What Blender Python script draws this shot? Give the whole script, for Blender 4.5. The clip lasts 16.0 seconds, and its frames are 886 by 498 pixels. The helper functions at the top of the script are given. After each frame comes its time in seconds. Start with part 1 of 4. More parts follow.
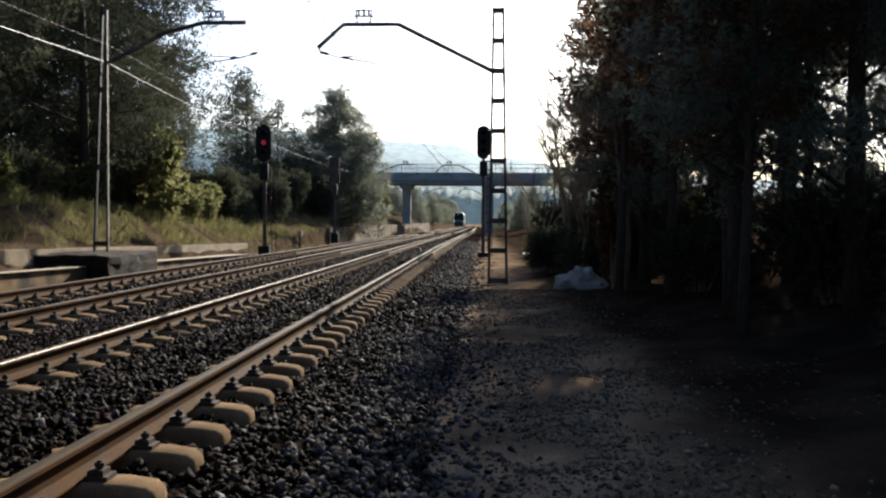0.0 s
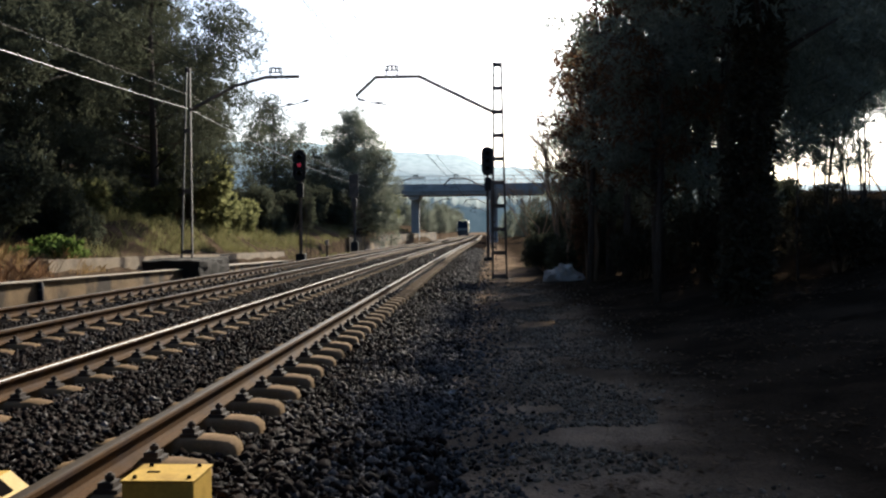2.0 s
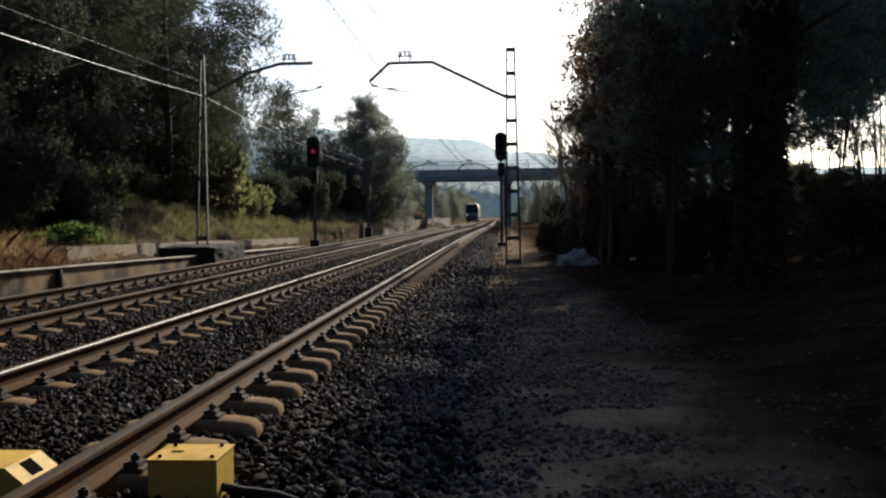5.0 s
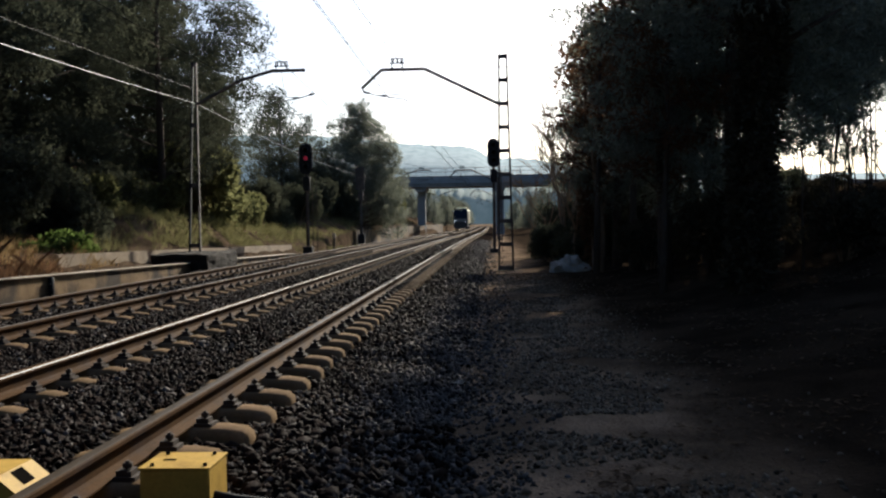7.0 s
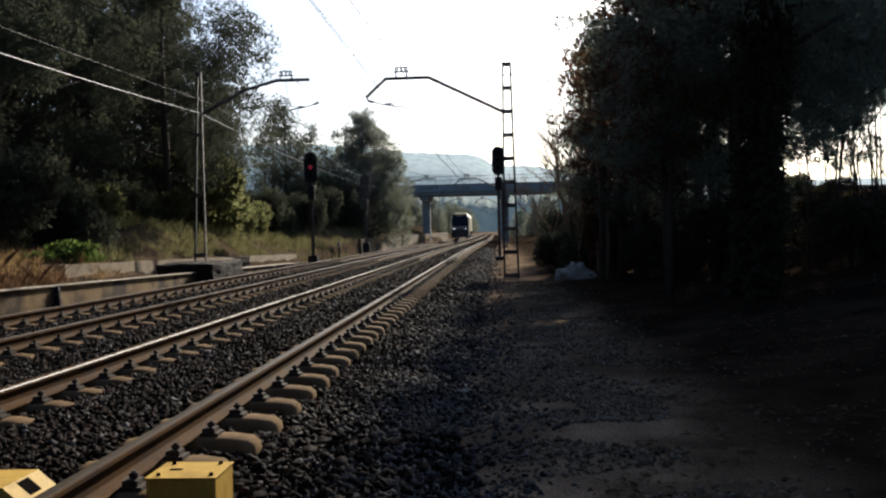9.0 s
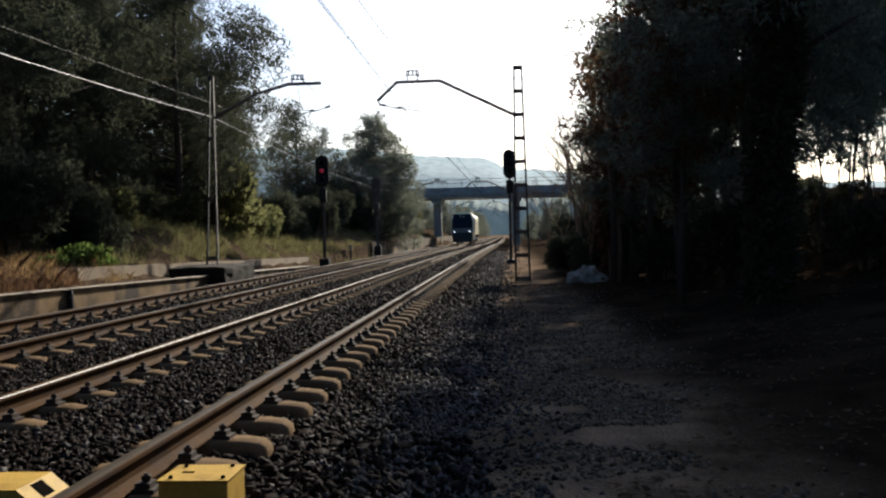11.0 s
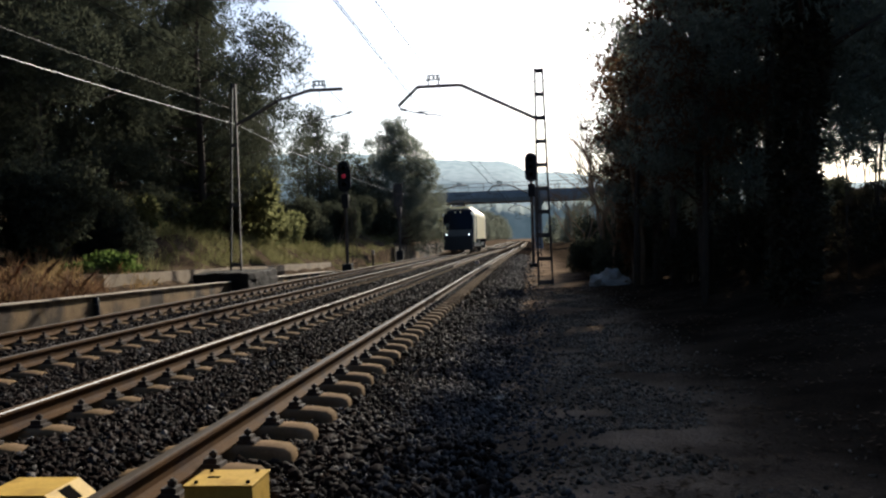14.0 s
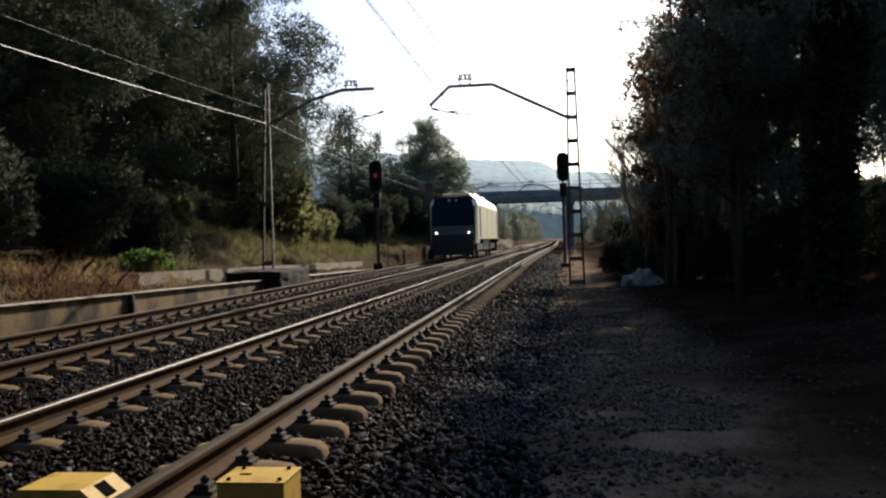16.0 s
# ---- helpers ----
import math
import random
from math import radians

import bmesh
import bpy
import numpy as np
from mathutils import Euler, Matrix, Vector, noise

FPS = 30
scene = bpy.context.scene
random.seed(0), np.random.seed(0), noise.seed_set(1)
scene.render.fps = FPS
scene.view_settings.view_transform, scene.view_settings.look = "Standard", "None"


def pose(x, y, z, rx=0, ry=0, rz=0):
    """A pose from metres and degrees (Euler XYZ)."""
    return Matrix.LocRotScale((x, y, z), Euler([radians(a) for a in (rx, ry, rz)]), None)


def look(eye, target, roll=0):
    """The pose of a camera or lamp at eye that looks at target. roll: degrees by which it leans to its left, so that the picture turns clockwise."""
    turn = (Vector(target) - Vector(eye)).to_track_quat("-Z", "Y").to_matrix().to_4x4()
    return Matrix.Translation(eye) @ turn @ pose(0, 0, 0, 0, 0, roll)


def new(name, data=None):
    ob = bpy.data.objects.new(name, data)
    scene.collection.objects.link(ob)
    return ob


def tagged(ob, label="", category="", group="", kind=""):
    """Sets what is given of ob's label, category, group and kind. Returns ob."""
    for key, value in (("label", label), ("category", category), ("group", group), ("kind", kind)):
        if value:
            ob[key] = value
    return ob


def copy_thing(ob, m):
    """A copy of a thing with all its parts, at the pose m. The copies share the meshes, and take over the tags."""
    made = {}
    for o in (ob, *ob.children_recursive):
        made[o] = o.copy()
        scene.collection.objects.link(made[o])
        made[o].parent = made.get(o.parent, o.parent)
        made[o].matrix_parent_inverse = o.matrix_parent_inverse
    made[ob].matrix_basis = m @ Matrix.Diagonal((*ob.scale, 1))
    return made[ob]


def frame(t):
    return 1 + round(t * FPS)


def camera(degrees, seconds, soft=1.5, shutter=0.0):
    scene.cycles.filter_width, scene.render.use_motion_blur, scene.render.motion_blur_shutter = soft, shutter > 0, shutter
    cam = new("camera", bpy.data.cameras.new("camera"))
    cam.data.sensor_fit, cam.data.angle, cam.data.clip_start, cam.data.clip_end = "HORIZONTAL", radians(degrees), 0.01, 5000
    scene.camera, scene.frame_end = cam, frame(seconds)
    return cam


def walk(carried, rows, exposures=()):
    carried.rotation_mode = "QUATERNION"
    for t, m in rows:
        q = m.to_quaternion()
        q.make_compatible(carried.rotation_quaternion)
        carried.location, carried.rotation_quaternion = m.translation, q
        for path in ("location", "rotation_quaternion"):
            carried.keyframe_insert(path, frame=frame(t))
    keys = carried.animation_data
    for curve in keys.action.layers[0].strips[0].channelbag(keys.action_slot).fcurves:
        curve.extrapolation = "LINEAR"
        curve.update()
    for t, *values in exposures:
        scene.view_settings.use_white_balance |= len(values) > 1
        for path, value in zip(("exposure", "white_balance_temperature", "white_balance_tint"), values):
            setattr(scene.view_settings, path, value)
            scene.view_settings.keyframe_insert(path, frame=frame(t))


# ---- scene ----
cam = camera(52.0, 16.0, soft=2.3)
PATH = [
    (0.0, pose(0.000, 6.120, 1.093, 88.36, -0.25, 2.30)),
    (0.5, pose(0.000, 4.400, 1.093, 88.28, -0.12, 2.12)),
    (1.0, pose(0.000, 2.600, 1.093, 88.42, 0.18, 2.04)),
    (1.5, pose(0.000, 0.500, 1.093, 88.71, 0.26, 2.24)),
    (2.0, pose(0.000, 0.100, 1.093, 88.92, 0.56, 2.64)),
    (2.5, pose(0.000, 0.000, 1.093, 88.75, 1.08, 4.16)),
    (3.0, pose(0.000, 0.000, 1.093, 88.77, 0.96, 4.10)),
    (5.5, pose(0.000, 0.000, 1.093, 87.93, 0.82, 3.34)),
    (6.0, pose(0.000, 0.000, 1.093, 88.03, 0.83, 3.22)),
    (6.5, pose(0.000, 0.000, 1.093, 88.17, 0.92, 3.14)),
    (7.0, pose(0.000, 0.000, 1.093, 88.42, 1.00, 3.04)),
    (7.5, pose(0.000, 0.000, 1.093, 88.49, 1.17, 3.01)),
    (8.0, pose(0.000, 0.000, 1.093, 88.56, 1.39, 3.05)),
    (8.5, pose(0.000, 0.000, 1.093, 88.67, 1.46, 3.22)),
    (9.0, pose(0.000, 0.000, 1.093, 88.94, 1.34, 3.35)),
    (9.5, pose(0.000, 0.000, 1.093, 88.93, 1.36, 3.39)),
    (10.0, pose(0.000, 0.000, 1.093, 89.00, 1.39, 3.69)),
    (12.5, pose(0.000, 0.000, 1.093, 89.26, 1.65, 4.45)),
    (13.0, pose(0.000, 0.000, 1.093, 89.22, 1.89, 4.75)),
    (13.5, pose(0.000, 0.000, 1.093, 89.35, 1.90, 5.06)),
    (14.0, pose(0.000, 0.000, 1.093, 89.46, 1.87, 5.46)),
    (14.5, pose(0.000, 0.000, 1.093, 89.53, 1.80, 5.75)),
    (15.0, pose(0.000, 0.000, 1.093, 89.47, 1.75, 6.32)),
    (15.5, pose(0.000, 0.000, 1.093, 89.42, 1.70, 6.90)),
    (16.0, pose(0.000, 0.000, 1.093, 89.49, 1.70, 7.42)),
]
EXPOSURES = [(0.0, 1.4, 5450, 8.5), (2.5, 1.3, 5450, 8.5), (3.2, 1.2, 5450, 8.5), (5.5, 0.93, 5450, 8.5), (16.0, 0.93, 5450, 8.5)]
walk(cam, PATH, EXPOSURES)

GRADE_OFFSET = 0.9


def bend(y):
    """Sideways drift of both tracks along the line."""
    s = min(max((y - 40) / 110, 0), 1)
    return GRADE_OFFSET * s * s * (3 - 2 * s)


# ---- world, sun, exposure ----
SUN_AZ, SUN_EL = 12.5, 24.5          # degrees to the right of the line, and above the horizon
world = bpy.data.worlds.new("world")
scene.world = world
world.use_nodes = True
wn = world.node_tree.nodes
sky = wn.new("ShaderNodeTexSky")
sky.sky_type, sky.sun_disc = "NISHITA", False
sky.sun_elevation, sky.sun_rotation = radians(SUN_EL), radians(SUN_AZ)
sky.air_density, sky.dust_density, sky.ozone_density = 1.0, 2.6, 2.5
world.node_tree.links.new(sky.outputs[0], wn["Background"].inputs[0])
wn["Background"].inputs[1].default_value = 0.06

sun_data = bpy.data.lights.new("sun", "SUN")
sun_data.energy, sun_data.angle, sun_data.color = 5.0, radians(0.6), (1.0, 0.83, 0.60)
sun = new("sun", sun_data)
sun.matrix_world = look((0, 0, 60), (-math.sin(radians(SUN_AZ)) * 50, -math.cos(radians(SUN_AZ)) * 50, 60 - 50 * math.tan(radians(SUN_EL))))


# ---- materials ----
def material(name, color, rough=0.8, metal=0.0, vary=0.25, scale=6.0, fine=60.0, bump=0.3, dist=0.01, per_object=0.0, per_island=0.0,
             stain=None, stain_scale=1.2, stain_cut=0.55, spec=0.5, streak=1.0):
    m = bpy.data.materials.new(name)
    m.use_nodes = True
    t = m.node_tree
    n, ln = t.nodes, t.links.new
    b = n["Principled BSDF"]
    b.inputs["Roughness"].default_value, b.inputs["Metallic"].default_value = rough, metal
    b.inputs["Specular IOR Level"].default_value = spec
    co = n.new("ShaderNodeTexCoord")
    mp = n.new("ShaderNodeMapping")
    mp.inputs["Scale"].default_value = (1, 1, 1 / streak)
    ln(co.outputs["Object"], mp.inputs[0])
    big, small = n.new("ShaderNodeTexNoise"), n.new("ShaderNodeTexNoise")
    for tex, s, d in ((big, scale, 5), (small, fine, 3)):
        tex.inputs["Scale"].default_value, tex.inputs["Detail"].default_value = s, d
        ln(mp.outputs[0], tex.inputs["Vector"])
    add = n.new("ShaderNodeMath")
    add.operation = "ADD"
    ln(big.outputs[0], add.inputs[0]), ln(small.outputs[0], add.inputs[1])
    ramp = n.new("ShaderNodeMapRange")
    ramp.inputs[1].default_value, ramp.inputs[2].default_value = 0.6, 1.4
    ramp.inputs[3].default_value, ramp.inputs[4].default_value = 1 - vary, 1 + vary
    ln(add.outputs[0], ramp.inputs[0])
    value = ramp.outputs[0]
    if per_object or per_island:
        src = n.new("ShaderNodeObjectInfo").outputs["Random"] if per_object else n.new("ShaderNodeNewGeometry").outputs["Random Per Island"]
        amount = per_object or per_island
        r2 = n.new("ShaderNodeMapRange")
        r2.inputs[3].default_value, r2.inputs[4].default_value = 1 - amount, 1 + amount
        mul = n.new("ShaderNodeMath")
        mul.operation = "MULTIPLY"
        ln(src, r2.inputs[0]), ln(value, mul.inputs[0]), ln(r2.outputs[0], mul.inputs[1])
        value = mul.outputs[0]
    base = n.new("ShaderNodeRGB")
    base.outputs[0].default_value = (*color, 1)
    colour = base.outputs[0]
    if stain:
        st = n.new("ShaderNodeTexNoise")
        st.inputs["Scale"].default_value, st.inputs["Detail"].default_value = stain_scale, 6
        ln(mp.outputs[0], st.inputs["Vector"])
        rr = n.new("ShaderNodeMapRange")
        rr.inputs[1].default_value, rr.inputs[2].default_value = stain_cut - 0.08, stain_cut + 0.08
        ln(st.outputs[0], rr.inputs[0])
        mx = n.new("ShaderNodeMix")
        mx.data_type = "RGBA"
        ln(rr.outputs[0], mx.inputs[0]), ln(colour, mx.inputs[6])
        mx.inputs[7].default_value = (*stain, 1)
        colour = mx.outputs[2]
    sc = n.new("ShaderNodeVectorMath")
    sc.operation = "SCALE"
    ln(colour, sc.inputs[0]), ln(value, sc.inputs["Scale"])
    ln(sc.outputs[0], b.inputs["Base Color"])
    if bump:
        bp = n.new("ShaderNodeBump")
        bp.inputs["Strength"].default_value, bp.inputs["Distance"].default_value = bump, dist
        ln(add.outputs[0], bp.inputs["Height"]), ln(bp.outputs[0], b.inputs["Normal"])
    return m


def leaf_material(name, color, glow=0.5, vary=0.45):
    """Thin leaves: scattered and transmitted light, each leaf a little different."""
    m = bpy.data.materials.new(name)
    m.use_nodes = True
    t = m.node_tree
    n, ln = t.nodes, t.links.new
    n.remove(n["Principled BSDF"])
    geo, tc, noi = n.new("ShaderNodeNewGeometry"), n.new("ShaderNodeTexCoord"), n.new("ShaderNodeTexNoise")
    noi.inputs["Scale"].default_value = 0.9
    ln(tc.outputs["Object"], noi.inputs["Vector"])
    a = n.new("ShaderNodeMath")
    a.operation = "ADD"
    ln(geo.outputs["Random Per Island"], a.inputs[0]), ln(noi.outputs[0], a.inputs[1])
    r = n.new("ShaderNodeMapRange")
    r.inputs[1].default_value, r.inputs[2].default_value = 0.2, 1.4
    r.inputs[3].default_value, r.inputs[4].default_value = 1 - vary, 1 + vary
    ln(a.outputs[0], r.inputs[0])
    c = n.new("ShaderNodeRGB")
    c.outputs[0].default_value = (*color, 1)
    s = n.new("ShaderNodeVectorMath")
    s.operation = "SCALE"
    ln(c.outputs[0], s.inputs[0]), ln(r.outputs[0], s.inputs["Scale"])
    d, tr, mix = n.new("ShaderNodeBsdfDiffuse"), n.new("ShaderNodeBsdfTranslucent"), n.new("ShaderNodeMixShader")
    ln(s.outputs[0], d.inputs[0]), ln(s.outputs[0], tr.inputs[0])
    mix.inputs[0].default_value = glow
    ln(d.outputs[0], mix.inputs[1]), ln(tr.outputs[0], mix.inputs[2])
    ln(mix.outputs[0], n["Material Output"].inputs[0])
    return m


def glow_material(name, color, strength):
    m = bpy.data.materials.new(name)
    m.use_nodes = True
    b = m.node_tree.nodes["Principled BSDF"]
    b.inputs["Base Color"].default_value = (*color, 1)
    b.inputs["Emission Color"].default_value, b.inputs["Emission Strength"].default_value = (*color, 1), strength
    return m


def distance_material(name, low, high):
    """Far wooded slope, a dim backdrop: haze of distance put into colour and glow."""
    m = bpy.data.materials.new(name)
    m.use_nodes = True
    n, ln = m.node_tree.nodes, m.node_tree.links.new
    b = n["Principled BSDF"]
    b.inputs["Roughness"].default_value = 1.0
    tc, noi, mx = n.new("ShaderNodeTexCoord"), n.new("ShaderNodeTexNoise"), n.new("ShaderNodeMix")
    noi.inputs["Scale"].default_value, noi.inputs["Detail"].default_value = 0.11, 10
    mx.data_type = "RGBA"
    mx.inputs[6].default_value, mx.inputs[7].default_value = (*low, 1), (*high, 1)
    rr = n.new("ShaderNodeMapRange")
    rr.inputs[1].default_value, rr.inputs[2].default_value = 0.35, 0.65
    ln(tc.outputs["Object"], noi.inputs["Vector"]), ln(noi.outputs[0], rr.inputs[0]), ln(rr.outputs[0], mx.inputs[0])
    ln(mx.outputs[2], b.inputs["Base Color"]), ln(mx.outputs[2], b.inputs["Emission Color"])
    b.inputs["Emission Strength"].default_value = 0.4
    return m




def ground_material(name):
    """Bare earth: a paler trodden strip along the line, wooded side darkened for leaf mould and tree shade."""
    m = material(name, (0.23, 0.162, 0.106), 0.95, vary=0.4, scale=1.3, fine=34, bump=0.7, dist=0.05, stain=(0.125, 0.090, 0.060), stain_scale=1.1, stain_cut=0.5, spec=0.0)
    n, ln = m.node_tree.nodes, m.node_tree.links.new
    b = n["Principled BSDF"]
    old = b.inputs["Base Color"].links[0].from_socket
    tc, sep, noi = n.new("ShaderNodeTexCoord"), n.new("ShaderNodeSeparateXYZ"), n.new("ShaderNodeTexNoise")
    noi.inputs["Scale"].default_value, noi.inputs["Detail"].default_value = 0.9, 6
    ln(tc.outputs["Object"], sep.inputs[0]), ln(tc.outputs["Object"], noi.inputs["Vector"])
    wob = n.new("ShaderNodeMath")
    wob.operation = "MULTIPLY_ADD"
    wob.inputs[1].default_value = 1.5
    ln(noi.outputs[0], wob.inputs[0]), ln(sep.outputs[0], wob.inputs[2])

    def band(a, c, lo, hi):
        q = n.new("ShaderNodeMapRange")
        q.interpolation_type = "SMOOTHSTEP"
        for i, v in enumerate((a, c, lo, hi)):
            q.inputs[1 + i].default_value = v
        ln(wob.outputs[0], q.inputs[0])
        return q.outputs[0]
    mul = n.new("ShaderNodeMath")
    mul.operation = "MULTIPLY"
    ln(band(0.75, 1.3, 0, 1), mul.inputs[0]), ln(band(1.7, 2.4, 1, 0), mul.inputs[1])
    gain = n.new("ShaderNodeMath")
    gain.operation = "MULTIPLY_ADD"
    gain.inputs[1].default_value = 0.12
    # Wooded side: leaf mould and the trees' shade share one darker colour band.
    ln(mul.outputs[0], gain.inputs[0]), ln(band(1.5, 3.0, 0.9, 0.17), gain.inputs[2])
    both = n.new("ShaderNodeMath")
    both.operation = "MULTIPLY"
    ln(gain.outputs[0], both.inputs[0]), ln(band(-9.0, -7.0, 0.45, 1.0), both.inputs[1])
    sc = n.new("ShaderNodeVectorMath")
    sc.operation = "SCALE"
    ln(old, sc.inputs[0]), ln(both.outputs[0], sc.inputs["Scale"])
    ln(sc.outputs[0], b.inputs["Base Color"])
    return m


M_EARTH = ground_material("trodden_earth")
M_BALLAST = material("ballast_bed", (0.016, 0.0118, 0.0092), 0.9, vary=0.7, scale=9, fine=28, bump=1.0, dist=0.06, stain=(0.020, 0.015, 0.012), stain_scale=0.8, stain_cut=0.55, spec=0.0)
# Track stones darker, shoulder lighter: brake dust, plus light balance put into the colours.
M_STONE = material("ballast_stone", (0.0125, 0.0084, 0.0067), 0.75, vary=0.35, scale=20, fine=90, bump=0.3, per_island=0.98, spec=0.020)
M_SHOULDER = material("lightened_ballast_stone", (0.068, 0.061, 0.057), 0.75, vary=0.35, scale=20, fine=90, bump=0.3, per_island=0.95, spec=0.012)
M_GRAVEL = material("path_gravel", (0.16, 0.125, 0.089), 0.85, vary=0.3, scale=20, fine=90, bump=0.2, per_island=0.7, spec=0.05)
M_CONCRETE = material("sleeper_concrete", (0.135, 0.089, 0.045), 0.9, vary=0.3, scale=7, fine=80, bump=0.4, dist=0.004, per_object=0.12, stain=(0.16, 0.105, 0.06), stain_scale=5, stain_cut=0.56, spec=0.02)
M_RUST = material("rail_rust", (0.062, 0.032, 0.0115), 0.8, vary=0.35, scale=5, fine=60, bump=0.3, dist=0.002, stain=(0.05, 0.03, 0.02), stain_scale=3, spec=0.03)
M_DULL = material("dull_rail_head", (0.07, 0.052, 0.036), 0.6, 0.4, vary=0.2, scale=3, fine=40, bump=0.1, dist=0.001)
M_WORN = material("worn_rail_head", (0.052, 0.037, 0.021), 0.5, 0.2, vary=0.3, scale=3, fine=40, bump=0.1, dist=0.001, spec=0.06)
M_STEEL = material("rail_head", (0.06, 0.054, 0.052), 0.5, 0.1, vary=0.12, scale=3, fine=40, bump=0.06, dist=0.001, spec=0.10)
M_CLIP = material("clip_iron", (0.05, 0.038, 0.03), 0.8, vary=0.3, scale=20, bump=0.3, dist=0.003, spec=0.12)
M_YELLOW = material("yellow_paint", (0.46, 0.29, 0.055), 0.6, vary=0.2, scale=8, fine=70, bump=0.15, dist=0.002, stain=(0.30, 0.18, 0.035), stain_scale=5, stain_cut=0.6, spec=0.06)
M_DARK = material("dark_recess", (0.008, 0.007, 0.006), 1.0, bump=0.0, spec=0.0)
M_GALV = material("weathered_steel", (0.062, 0.050, 0.040), 0.75, 0.1, vary=0.25, scale=4, fine=40, bump=0.15, dist=0.003, stain=(0.15, 0.11, 0.08), stain_scale=2, stain_cut=0.6)
M_BLACK = material("black_paint", (0.020, 0.020, 0.021), 0.7, vary=0.2, bump=0.1, dist=0.002, spec=0.12)
M_WIRE = material("overhead_wire", (0.02, 0.018, 0.017), 0.7, 0.0, vary=0.1, bump=0.0, spec=0.0)
M_CABLE = material("pale_cable", (0.15, 0.143, 0.136), 0.5, vary=0.15, bump=0.0, spec=0.2)
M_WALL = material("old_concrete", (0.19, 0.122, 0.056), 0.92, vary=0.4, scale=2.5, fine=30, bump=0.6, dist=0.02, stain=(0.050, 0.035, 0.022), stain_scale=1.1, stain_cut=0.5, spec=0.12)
# The mast block's backlit shade is put into this base colour.
M_SHADED_BLOCK = material("shaded_concrete", (0.024, 0.018, 0.013), 0.95, vary=0.5, scale=3, fine=30, bump=0.9, dist=0.03, stain=(0.035, 0.027, 0.019), stain_scale=1.2, stain_cut=0.66, spec=0.12)
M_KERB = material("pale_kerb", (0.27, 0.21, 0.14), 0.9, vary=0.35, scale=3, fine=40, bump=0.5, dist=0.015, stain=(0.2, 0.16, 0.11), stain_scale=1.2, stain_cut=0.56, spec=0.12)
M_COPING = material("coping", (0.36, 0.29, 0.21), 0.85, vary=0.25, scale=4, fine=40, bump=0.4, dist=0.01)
M_BRIDGE = material("bridge_concrete", (0.24, 0.25, 0.25), 0.9, vary=0.2, scale=0.8, fine=9, bump=0.3, dist=0.02, stain=(0.22, 0.23, 0.23), stain_scale=0.5, spec=0.12)
M_BARK = material("bark", (0.065, 0.050, 0.038), 0.95, vary=0.5, scale=5, fine=30, bump=0.8, dist=0.03, streak=4, spec=0.12)
M_TWIG = material("twig", (0.24, 0.17, 0.11), 0.9, vary=0.3, bump=0.2, spec=0.12)
M_PINE = leaf_material("pine_needles", (0.062, 0.066, 0.044), 0.42)
M_PINE_DARK = leaf_material("dark_needles", (0.15, 0.158, 0.12), 0.6)
M_SHRUB = leaf_material("shrub_leaves", (0.135, 0.135, 0.058), 0.6)
M_GREEN = leaf_material("green_bramble", (0.10, 0.14, 0.035), 0.5)
M_GRASS = leaf_material("dry_grass", (0.22, 0.15, 0.07), 0.5)
M_BANKGRASS = leaf_material("bank_grass", (0.145, 0.135, 0.06), 0.5)
M_BROWN = leaf_material("brown_leaves", (0.105, 0.060, 0.033), 0.5)
M_UNDER = leaf_material("undergrowth_leaves", (0.055, 0.048, 0.032), 0.25)
# Blue-grey haze is mixed into the tones of both hill and woods.
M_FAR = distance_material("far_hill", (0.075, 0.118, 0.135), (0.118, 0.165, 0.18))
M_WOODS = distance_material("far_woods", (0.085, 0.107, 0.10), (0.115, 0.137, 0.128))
M_LITTER = leaf_material("fallen_leaves", (0.085, 0.058, 0.036), 0.25, 0.6)
M_BAG = material("white_sack", (0.36, 0.325, 0.28), 0.6, vary=0.15, scale=6, bump=0.6, dist=0.02)


# ---- mesh helpers ----
def thing(name, label, category, m=None, group="", kind=""):
    ob = tagged(new(name), label, category, group, kind)
    if m is not None:
        ob.matrix_basis = m
    return ob


def part(name, bm, mat, parent=None, label="", smooth=False):
    me = bpy.data.meshes.new(name)
    bm.to_mesh(me)
    bm.free()
    for mm in (mat if isinstance(mat, (list, tuple)) else [mat]):
        me.materials.append(mm)
    if smooth:
        me.shade_smooth()
    ob = new(name, me)
    ob.parent = parent
    return tagged(ob, label)


def share(name, me, parent, m):
    ob = new(name, me)
    ob.parent = parent
    ob.matrix_basis = m
    return ob


def raw_mesh(name, verts, faces, mats, smooth=False):
    me = bpy.data.meshes.new(name)
    me.from_pydata(verts, [], faces)
    for mm in mats:
        me.materials.append(mm)
    if smooth:
        me.shade_smooth()
    return me


def box(bm, x0, x1, y0, y1, z0, z1, bevel=0.0):
    r = bmesh.ops.create_cube(bm, size=1, matrix=Matrix.Translation(((x0 + x1) / 2, (y0 + y1) / 2, (z0 + z1) / 2)) @ Matrix.Diagonal((x1 - x0, y1 - y0, z1 - z0, 1)))
    if bevel:
        es = {e for v in r["verts"] for e in v.link_edges}
        bmesh.ops.bevel(bm, geom=list(es), offset=bevel, segments=2, affect="EDGES", profile=0.6)
    return bm


